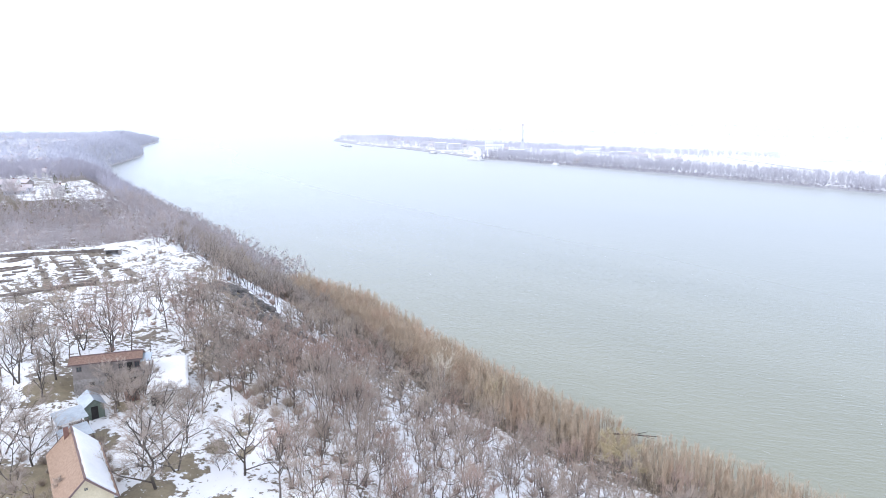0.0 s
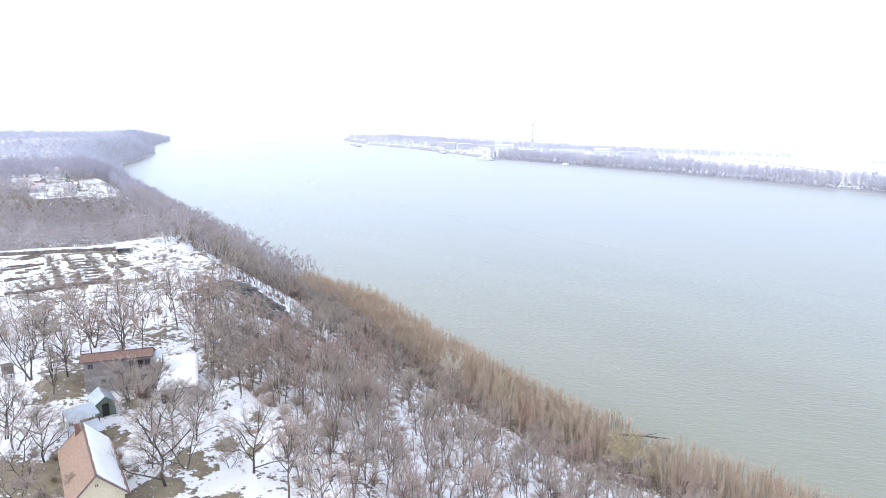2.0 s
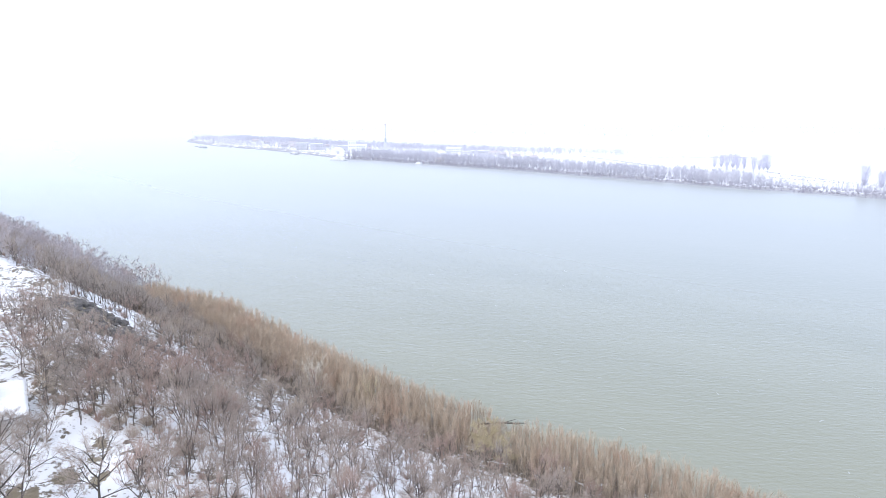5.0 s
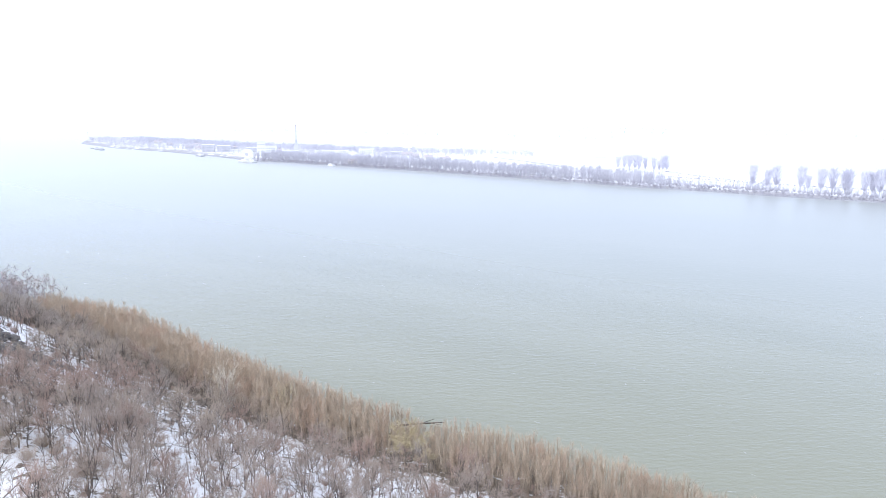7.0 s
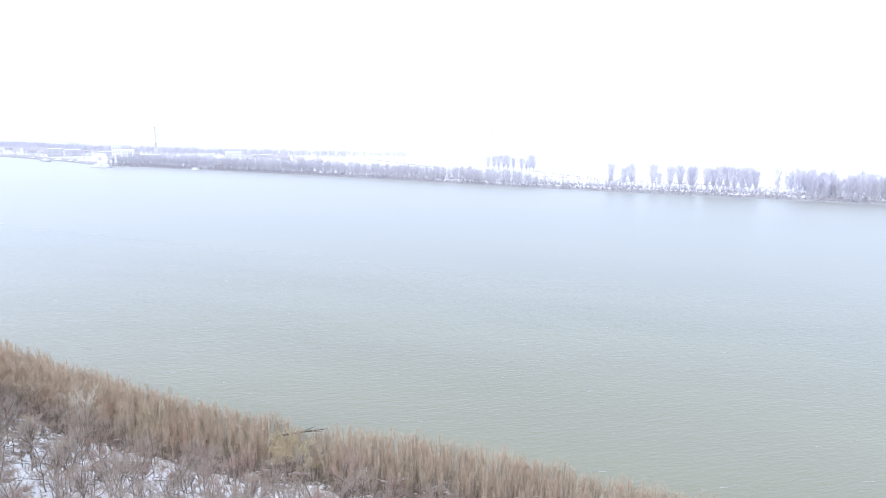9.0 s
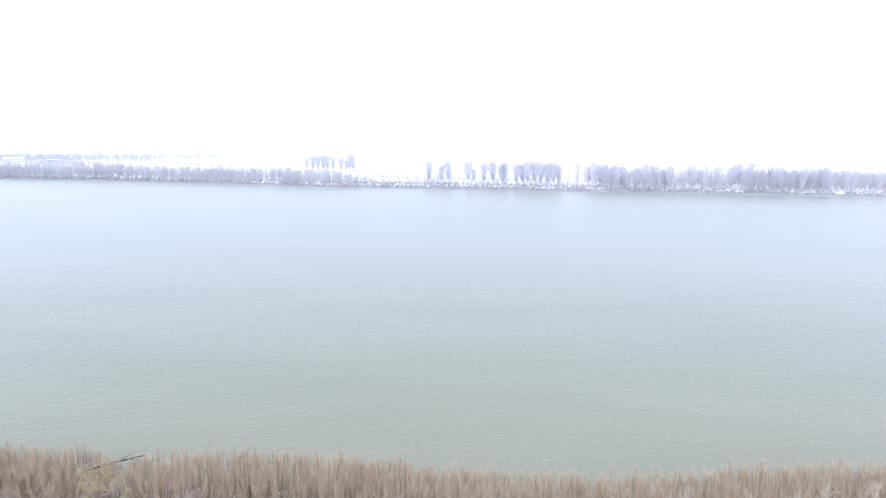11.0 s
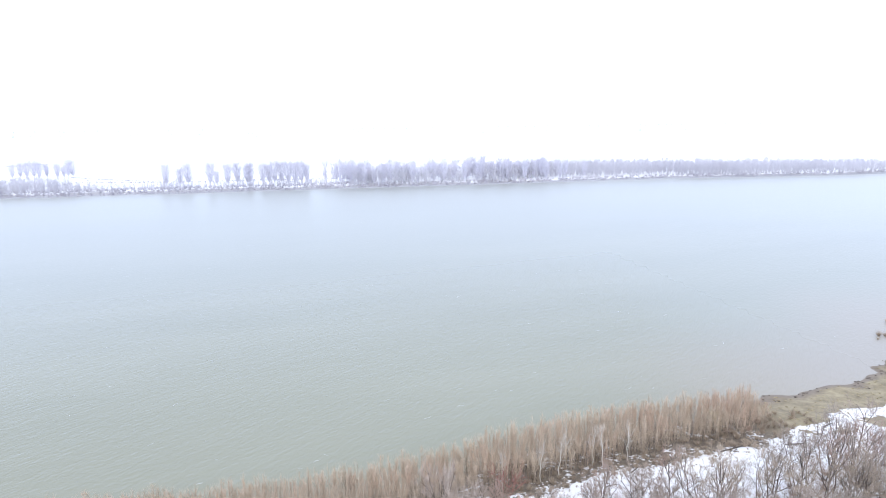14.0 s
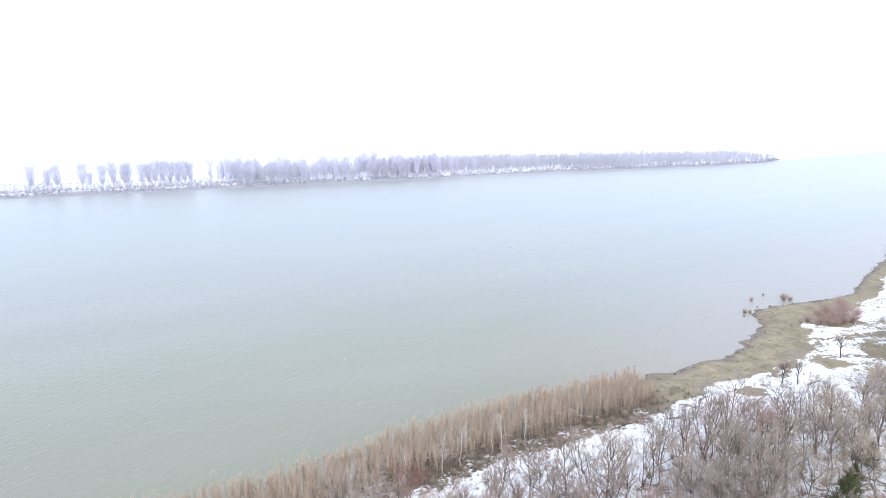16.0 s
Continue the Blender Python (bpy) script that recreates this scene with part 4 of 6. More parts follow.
def conifer(rng, tall, wide, tiers=13, fans=9):
    """Trunk and needled boughs of a dense young pine."""
    thin = []
    for k in range(tiers):
        f = k / (tiers - 1)
        for c in range(fans):
            a = rng.uniform(0, 6.28)
            r = wide * 0.5 * (1.02 - f) ** 0.6 * rng.uniform(0.7, 1.1) + 0.12
            o = np.array([0, 0, tall * (0.06 + 0.86 * f)])
            e = o + (math.cos(a) * r, math.sin(a) * r, tall * rng.uniform(0.0, 0.07))
            for t in range(7):
                p = o + (e - o) * (0.35 + 0.65 * t / 6)
                thin.append([*p, *(p + rng.normal(0, 0.22, 3) * tall * 0.12 + (0, 0, 0.05 * tall)), 0.055 * tall / 4])
    return tubes([[0, 0, -0.3, 0, 0, tall * 0.95, 0.03 * tall, 0.005]], 6), spikes(thin)


for x, y, tall, wide in ((105.8, 73.7, 7.5, 7.5), (114, 78.5, 5.0, 4.5), (124, 82.5, 5.5, 3.6)):
    thing_tree("pine", conifer(rng, tall, wide, 15, 16), ("bark", "needle"), x, y, 1.0, x, "dark green young pine among bare trees", "pine", "young pines")
for x, y in ((-540, 62), (-472, 60)):
    thing_tree("fir", conifer(rng, 6.5, 3.6, 9, 7), ("bark", "needle"), x, y, 1.0, x, "dark fir tree between far snowy gardens", "fir", "far firs")

# ---------------------------------------------------------------- woods up the river and across it
far_shapes = [far_tree(rng, rng.uniform(10, 14), rng.uniform(8, 11), twigs=24, r=0.26, low=0.08) for _ in range(8)]
bank_shapes = [far_tree(rng, rng.uniform(10, 15), rng.uniform(6, 9), twigs=60, r=0.15, low=0.12) for _ in range(8)]


mid_shapes = [far_tree(rng, rng.uniform(9.5, 13), rng.uniform(6, 8), twigs=74, r=0.072, low=0.2) for _ in range(8)]


def upriver_chance(x, y):
    d = inland(x, y)
    field = (x > -275) & (y < 52)
    terrace = (x < -438) & (x > -570) & (d > 34) & (y > 36 + 0.1 * (x + 430))
    c = np.where(d < 55, 0.95, 0.68 + 0.5 * ripple(x, y, 90, 4))
    c = np.where((x > -420) & (d > 50), 0.92, c)
    return (d > 1) * c * (~field) * (~terrace) * seen_from_path(x, y)


upriver = sow(-700, -255, -60, 160, 5.4, upriver_chance)
upriver[:, 2] *= np.interp(inland(upriver[:, 0], upriver[:, 1]), (0, 22, 40), (1.3, 1.3, 0.95))
near_part = upriver[:, 0] > -470
bluff_shapes = [joined(*crown_tree(rng, rng.uniform(9.5, 12.5), rng.uniform(8, 10), limbs=5, kids=(3, 3), twigs=7, twig_r=0.036, sides=3)) for _ in range(8)]
scatter_joined("bluff_woods", bluff_shapes, upriver[near_part][::3], M["hazed_mid_red"], "leafless reddish brown woods along the river bluff", "woodland")
scatter_joined("bluff_woods", bluff_shapes, np.concatenate([upriver[near_part][1::3], upriver[near_part][2::3]]), M["hazed_mid_wood"], "leafless grey-brown woods along the river bluff", "woodland")
scatter_joined("bluff_woods", mid_shapes, upriver[~near_part], M["hazy_wood"], "leafless woods up the river, pale grey-lilac with painted haze", "woodland")
hazy = sow(-2200, -700, -250, 540, 11.5, upriver_chance)
slopes = sow(-2200, -700, -100, 540, 8.0, lambda x, y: (inland(x, y) > 1) & (inland(x, y) < 62) & seen_from_path(x, y))
hazy = np.concatenate([hazy, slopes])
scatter_joined("upriver_woods", far_shapes, hazy, M["hazed_far_wood"], "woods and gardens up the river, pale grey with painted haze", "woodland")

tall_shapes = [far_tree(rng, rng.uniform(20, 25), rng.uniform(10, 13), twigs=170, r=0.17, low=0.2) for _ in range(6)]


def bank_chance(x, y):
    e = beyond(x, y)
    left = (x < -195) & (x > -900) & (e > 4) & (e < np.interp(x, (-235, -205), (62, 26)))
    right = (x > 60) & (x < 770) & (e > np.where((x > 240) & (x < 440), 24 + 8 * ripple(x, y, 40), 5)) & (e < np.where(x > 230, 100, 75))
    return left * 0.85 + right * np.where(x > 230, 0.97, 0.8 * (0.62 + 0.75 * ripple(x, y, 17, 6)))


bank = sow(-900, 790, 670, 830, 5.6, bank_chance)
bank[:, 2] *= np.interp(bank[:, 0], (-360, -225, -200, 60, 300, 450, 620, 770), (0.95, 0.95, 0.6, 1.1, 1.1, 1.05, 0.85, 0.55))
scatter_joined("far_bank_woods", bank_shapes, bank, M["hazed_bank_wood"], "leafless woods on the far river bank, paled for haze", "woodland")
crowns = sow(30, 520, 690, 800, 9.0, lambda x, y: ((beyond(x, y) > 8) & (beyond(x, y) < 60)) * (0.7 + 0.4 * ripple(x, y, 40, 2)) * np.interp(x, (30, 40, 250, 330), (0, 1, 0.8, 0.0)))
scatter_joined("far_poplar_woods", tall_shapes, crowns, M["hazed_poplar"], "tall leafless poplars in the far woods, paled for haze", "woodland")
belt_shapes = [far_tree(rng, rng.uniform(10, 14), rng.uniform(10, 14), twigs=24, r=0.42, low=0.02) for _ in range(6)]
back = sow(-1900, -560, 900, 1300, 10.0, lambda x, y: np.abs(y - np.interp(x, (-1900, -1300, -900, -560), (1150, 1020, 1055, 1130)) - 25 * ripple(x, y, 150, 2)) < np.interp(x, (-900, -560), (50, 18)))
back[:, 2] *= 0.85
scatter_joined("back_woods", belt_shapes, back, M["hazed_far_wood"], "wood beyond the fields across the river, pale lilac for haze", "woodland")
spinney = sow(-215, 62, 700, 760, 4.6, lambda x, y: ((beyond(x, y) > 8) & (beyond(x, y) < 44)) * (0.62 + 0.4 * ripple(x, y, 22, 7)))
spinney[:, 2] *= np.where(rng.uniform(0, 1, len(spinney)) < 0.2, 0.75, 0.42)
scatter_joined("bank_spinney", bank_shapes, spinney, M["hazed_bank_wood"], "low young trees along the far bank, paled for haze", "trees")
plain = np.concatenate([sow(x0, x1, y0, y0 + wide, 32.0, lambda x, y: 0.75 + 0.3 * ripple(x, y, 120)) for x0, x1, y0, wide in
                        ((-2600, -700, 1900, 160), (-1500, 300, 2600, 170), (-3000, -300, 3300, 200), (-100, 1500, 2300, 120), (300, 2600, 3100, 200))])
scatter_joined("plain_woods", belt_shapes, plain, M["hazed_faint_wood"], "woods far out on the snowy plain, faint with painted haze", "woodland")


def port_sightline(x, y):
    """False where trees would hide the dome, silo and tower from the camera."""
    return (np.hypot(x + 966, y - 786) > 34) & (np.hypot(x + 922, y - 785) > 34) & (np.hypot(x + 912, y - 850) > 24)


port = sow(-2000, -640, 740, 1100, 12.0, lambda x, y: (beyond(x, y) > 12) * port_sightline(x, y) * (0.42 + 0.45 * ripple(x, y, 60)) * np.where(x < -1100, 1.3, 1.0))
scatter_joined("port_trees", far_shapes, port, M["hazed_bank_wood"], "scattered bare trees round the far port, paled for haze", "trees")
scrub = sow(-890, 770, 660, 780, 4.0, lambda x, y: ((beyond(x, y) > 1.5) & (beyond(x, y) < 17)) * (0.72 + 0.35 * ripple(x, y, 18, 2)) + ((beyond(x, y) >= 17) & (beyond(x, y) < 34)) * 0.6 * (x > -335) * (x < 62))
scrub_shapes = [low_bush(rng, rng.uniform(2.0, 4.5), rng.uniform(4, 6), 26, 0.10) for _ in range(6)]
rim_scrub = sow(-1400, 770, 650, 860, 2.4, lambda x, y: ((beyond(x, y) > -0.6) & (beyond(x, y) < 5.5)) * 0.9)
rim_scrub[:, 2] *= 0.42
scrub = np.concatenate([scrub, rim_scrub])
scatter_joined("bank_bushes", scrub_shapes, scrub, M["bank_scrub"], "low scrub on the far bank, paled for haze", "shrubs")
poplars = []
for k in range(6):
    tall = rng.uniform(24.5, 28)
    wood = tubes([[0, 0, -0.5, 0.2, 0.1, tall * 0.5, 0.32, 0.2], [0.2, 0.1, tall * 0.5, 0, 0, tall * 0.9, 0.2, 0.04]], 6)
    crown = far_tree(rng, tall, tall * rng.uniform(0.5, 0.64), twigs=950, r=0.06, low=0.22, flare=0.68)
    poplars.append(tree_thing("poplar", wood, crown, M["hazed_far_wood"], M["hazed_poplar"], "tall leafless poplar on the far snowy plain, paled for haze", "poplar", "far poplars"))
for k, (x, y, s) in enumerate(((-128, 738, 0.95), (-114, 736, 0.8), (-106, 735.5, 1.05), (-84, 733, 1.0), (-77.6, 732, 0.7), (-66.6, 730.6, 0.95), (-56.8, 729.4, 1.0), (-44, 728, 1.0), (-47, 732, 0.9),
                               (-31, 726, 0.95), (-25, 728, 0.95), (-19, 724, 1.05), (-12, 727, 1.0), (-5, 724, 1.0), (2, 726, 0.95), (8, 722, 1.05), (14, 724, 0.95), (-322, 882, 0.75), (-314, 884, 0.8), (-306, 881, 0.85), (-299, 883, 0.9), (-292, 879, 0.85), (-285, 882, 0.75), (-272, 877, 0.75), (-266, 880, 0.6), (-260, 875, 0.95), (-256, 879, 0.9))):
    model = poplars[k % 6]
    m = Matrix.Translation((x, y, float(height(x, y)))) @ Matrix.Rotation(k * 1.3, 4, "Z") @ Matrix.Scale(s, 4)
    ob = model if k < 6 else copy_thing(model, m)
    ob.matrix_basis = m

tufts = sow(112, 300, 115, 200, 1.5, lambda x, y: ((inland(x, y) > 1.5) & (inland(x, y) < 19)) * 0.35)
scatter_joined("grass_tufts", [low_bush(rng, rng.uniform(0.15, 0.35), rng.uniform(0.9, 1.8), 26, 0.03) for _ in range(5)], tufts, M["dry_grass"], "dry yellow-brown grass tufts on the bank", "grass")
weeds = sow(20, 120, 100, 140, 1.3, lambda x, y: ((inland(x, y) > 14) & (inland(x, y) < 21.5)) * 0.6)
scatter_joined("weeds", [low_bush(rng, rng.uniform(0.4, 0.9), rng.uniform(0.7, 1.3), 22, 0.02) for _ in range(5)], weeds, M["twig_tan"], "dry brown weeds behind the willows", "weeds")

debris = sow(104, 300, 115, 225, 1.3, lambda x, y: ((inland(x, y) > -0.4) & (inland(x, y) < 2.6)) * 0.35)
scatter_joined("shore_debris", [low_bush(rng, rng.uniform(0.15, 0.4), rng.uniform(0.8, 2.0), 18, 0.04) for _ in range(5)], debris, M["old_wood"], "dark drifted twigs along the waterline", "debris")

# ---------------------------------------------------------------- building helpers
def part(name, bm, mat, parent, label="", smooth_faces=False):
    """Links a bmesh as one mesh object under a thing or part."""
    me = bpy.data.meshes.new(name)
    bmesh.ops.recalc_face_normals(bm, faces=bm.faces)
    bm.to_mesh(me)
    bm.free()
    me.materials.append(M[mat])
    if smooth_faces:
        me.polygons.foreach_set("use_smooth", np.ones(len(me.polygons), bool))
    ob = new(name, me)
    ob.parent = parent
    return tagged(ob, label) if label else ob


def solid(bm, points, faces):
    vs = [bm.verts.new(p) for p in points]
    for f in faces:
        bm.faces.new([vs[i] for i in f])


def box(bm, x0, x1, y0, y1, z0, z1):
    solid(bm, [(x, y, z) for z in (z0, z1) for y in (y0, y1) for x in (x0, x1)],
          [(0, 1, 3, 2), (4, 6, 7, 5), (0, 4, 5, 1), (2, 3, 7, 6), (0, 2, 6, 4), (1, 5, 7, 3)])
    return bm


def boxes(*rows):
    bm = bmesh.new()
    for r in rows:
        box(bm, *r)
    return bm


def slab(bm, a, b, c, d, thick):
    """A plate with the four corners given, thickened downwards."""
    down = Vector((0, 0, -thick))
    q = [Vector(p) for p in (a, b, c, d)]
    solid(bm, q + [p + down for p in q], [(0, 1, 2, 3), (7, 6, 5, 4), (0, 4, 5, 1), (1, 5, 6, 2), (2, 6, 7, 3), (3, 7, 4, 0)])


def courses(parent, mat, x0, x1, y0, z0, y1, z1, n, label="", thick=0.07):
    """A pitched roof face of n overlapping tile courses from the eave (y0, z0) up to the ridge (y1, z1)."""
    bm = bmesh.new()
    slab(bm, (x0, y0, z0 - 0.03), (x1, y0, z0 - 0.03), (x1, y1, z1 - 0.03), (x0, y1, z1 - 0.03), 0.06)
    face = part("roof", bm, mat, parent, label)
    for k in range(n):
        f, g = k / n, min(1, (k + 1.25) / n)
        ya, yb, za, zb = y0 + (y1 - y0) * f, y0 + (y1 - y0) * g, z0 + (z1 - z0) * f, z0 + (z1 - z0) * g
        j = 0.02 * math.sin(k * 2.3)
        bm = bmesh.new()
        slab(bm, (x0 + j, ya, za + 0.05), (x1 + j, ya, za + 0.05), (x1 + j, yb, zb), (x0 + j, yb, zb), thick)
        part("tile_course", bm, mat, face)
    return face


def corrugated(x0, x1, y0, y1, z0, z1, ribs=22, depth=0.05):
    """A ribbed sheet-metal plate that rises from y0 to y1."""
    bm = bmesh.new()
    rows = []
    for k in range(ribs * 2 + 1):
        x = x0 + (x1 - x0) * k / (ribs * 2)
        h = depth * (k % 2)
        rows.append([bm.verts.new((x, y0, z0 + h)), bm.verts.new((x, y1, z1 + h)), bm.verts.new((x, y0, z0 + h - 0.02)), bm.verts.new((x, y1, z1 + h - 0.02))])
    for a, b in zip(rows, rows[1:]):
        bm.faces.new((a[0], b[0], b[1], a[1]))
        bm.faces.new((a[2], a[3], b[3], b[2]))
    return bm


def gabled_wall(l, w, low, eave, ridge):
    """A closed house body of length l along x with its gables at the x ends."""
    bm = bmesh.new()
    a, b = l / 2, w / 2
    pts = [(s * a, y, z) for s in (-1, 1) for y, z in ((-b, low), (b, low), (b, eave), (0, ridge), (-b, eave))]
    solid(bm, pts, [(0, 1, 2, 3, 4), (9, 8, 7, 6, 5), (0, 5, 6, 1), (1, 6, 7, 2), (2, 7, 8, 3), (3, 8, 9, 4), (4, 9, 5, 0)])
    return bm


def window(parent, face, u, z, w, h, at, frame_mat="white_paint"):
    """A window: a raised frame and a pane on the wall's face ('x+', 'x-', 'y+' or 'y-') at the distance at."""
    def put(u0, u1, z0, z1, o0, o1):
        bm = bmesh.new()
        s = 1 if face[1] == "+" else -1
        o0, o1 = sorted((s * o0, s * o1))
        return box(bm, *((o0, o1, u0, u1, z0, z1) if face[0] == "x" else (u0, u1, o0, o1, z0, z1)))
    f = bmesh.new()
    for u0, u1, z0, z1 in ((u - w / 2, u + w / 2, z, z + 0.08), (u - w / 2, u + w / 2, z + h - 0.08, z + h), (u - w / 2, u - w / 2 + 0.08, z + 0.08, z + h - 0.08),
                           (u + w / 2 - 0.08, u + w / 2, z + 0.08, z + h - 0.08), (u - 0.03, u + 0.03, z + 0.08, z + h - 0.08)):
        g = put(u0, u1, z0, z1, at - 0.05, at + 0.05)
        me = bpy.data.meshes.new("t")
        g.to_mesh(me)
        g.free()
        f.from_mesh(me)
        bpy.data.meshes.remove(me)
    fr = part("window", f, frame_mat, parent)
    part("pane", put(u - w / 2 + 0.05, u + w / 2 - 0.05, z + 0.05, z + h - 0.05, at - 0.04, at + 0.02), "pane", fr)
    return fr


def place(name, x, y, turn, label, category, group="", z=None):
    top = tagged(new(name), label, category, group)
    zz = float(height(x, y)) if z is None else z
    top.matrix_basis = Matrix.Translation((x, y, zz)) @ Matrix.Rotation(radians(turn), 4, "Z")
    return top


def ragged_sheet(x0, x1, y0, z0, y1, z1, thick, seed, nx=26, ny=10):
    """A snow blanket on a pitched roof, with worn edges and a few holes."""
    r = random.Random(seed)
    bm = bmesh.new()
    grid = {}
    for i in range(nx + 1):
        for j in range(ny + 1):
            f, g = i / nx, j / ny
            wob = 0.12 * math.sin(i * 1.7 + seed) * (1 if j in (0, ny) else 0)
            z = z0 + (z1 - z0) * g + thick * (0.8 + 0.35 * math.sin(i * 0.9 + j * 1.3 + seed) * r.uniform(0.5, 1)) * (0.25 if j in (0, ny) or i in (0, nx) else 1)
            grid[i, j] = bm.verts.new((x0 + (x1 - x0) * f + r.uniform(-0.06, 0.06), y0 + (y1 - y0) * g + wob * 0.5, z))
    for i in range(nx):
        for j in range(ny):
            bm.faces.new((grid[i, j], grid[i + 1, j], grid[i + 1, j + 1], grid[i, j + 1]))
    ext = bmesh.ops.extrude_face_region(bm, geom=bm.faces[:])
    for v in ext["geom"]:
        if isinstance(v, bmesh.types.BMVert):
            v.co.z -= thick * 1.1
    return bm


def small_house(x, y, l, w, eave, rise, turn, wall, roof, label, snow=False, z=None, group="far houses", name="house"):
    top = place(name, x, y, turn, label, "house", group, z)
    low = -2.5
    part("wall", gabled_wall(l, w, low, eave, eave + rise), wall, top)
    o = 0.5
    k = rise / (w / 2)
    for s, nm in ((-1, "roof"), (1, "roof")):
        bm = bmesh.new()
        slab(bm, (-l / 2 - o, s * (w / 2 + o), eave - o * k + 0.2), (l / 2 + o, s * (w / 2 + o), eave - o * k + 0.2), (l / 2 + o, 0, eave + rise + 0.2), (-l / 2 - o, 0, eave + rise + 0.2), 0.18)
        part(nm, bm, "snow" if snow and s > 0 else roof, top)
    part("chimney", boxes((l * 0.2, l * 0.2 + 0.7, 0.6, 1.3, eave + rise * 0.4, eave + rise + 1.0)), "brick", top)
    for u in np.linspace(-l / 2 + 1.4, l / 2 - 1.4, max(2, int(l / 3.2))):
        window(top, "y-", float(u), eave - 2.0, 1.0, 1.2, w / 2 + 0.02)
    window(top, "x+", 0.0, eave - 2.0, 1.1, 1.2, l / 2 + 0.02)
    return top


# ---------------------------------------------------------------- the two houses and their sheds on the bluff
def cream_house():
    g = 28.2
    top = place("tiled_house", -88.7, 9.15, -2.9, "cream-walled house, one roof slope snowy and one bare tiled", "house", z=g)
    l, w, eave, ridge = 14.8, 5.6, 3.2, 5.9
    part("wall", gabled_wall(l, w, -1.5, eave, ridge), "cream_plaster", top, "cream plaster wall")
    a, o, drop = l / 2 + 0.5, w / 2 + 0.45, 0.43
    courses(top, "tile_roof", -a, a, -o, eave - drop + 0.12, 0.0, ridge + 0.16, 15, "weathered orange-brown clay tiles")
    courses(top, "tile_roof", -a, a, o, eave - drop + 0.12, 0.0, ridge + 0.16, 15, "tiled slope under snow")
    part("snow_blanket", ragged_sheet(-a + 0.1, a - 0.15, o - 0.22, eave - 0.02, 0.12, ridge + 0.28, 0.16, 3), "snow", top, "melting white snow on the tiles", True)
    part("ridge_cap", boxes((-a - 0.03, a + 0.03, -0.13, 0.13, ridge + 0.13, ridge + 0.30)), "trim_brown", top)
    for s in (-1, 1):
        for e in (-1, 1):
            bm = bmesh.new()
            x = e * (a + 0.02)
            slab(bm, (x - 0.06, s * o, eave - drop + 0.20), (x + 0.06, s * o, eave - drop + 0.20), (x + 0.06, 0, ridge + 0.25), (x - 0.06, 0, ridge + 0.25), 0.26)
            part("bargeboard", bm, "trim_brown", top, "brown bargeboard")
    part("gutter", boxes((-a, a, o, o + 0.12, eave - drop, eave - drop + 0.11)), "trim_brown", top)
    st = part("chimney", boxes((-6.9, -6.3, -1.0, -0.4, 4.5, 6.9)), "brick", top, "brick chimney stack")
    part("chimney_cap", boxes((-7.0, -6.2, -1.1, -0.3, 6.9, 7.02)), "concrete", st)
    window(top, "x+", 0.0, 4.3, 0.5, 0.5, l / 2 + 0.02, "cream_plaster")
    window(top, "x+", -1.4, 1.0, 1.1, 1.3, l / 2 + 0.02)
    window(top, "x+", 1.4, 1.0, 1.1, 1.3, l / 2 + 0.02)
    for u in (-5, -1.5, 2, 5.2):
        window(top, "y+", u, 1.0, 1.0, 1.3, w / 2 + 0.02)
        window(top, "y-", u, 1.0, 1.0, 1.3, w / 2 + 0.02)


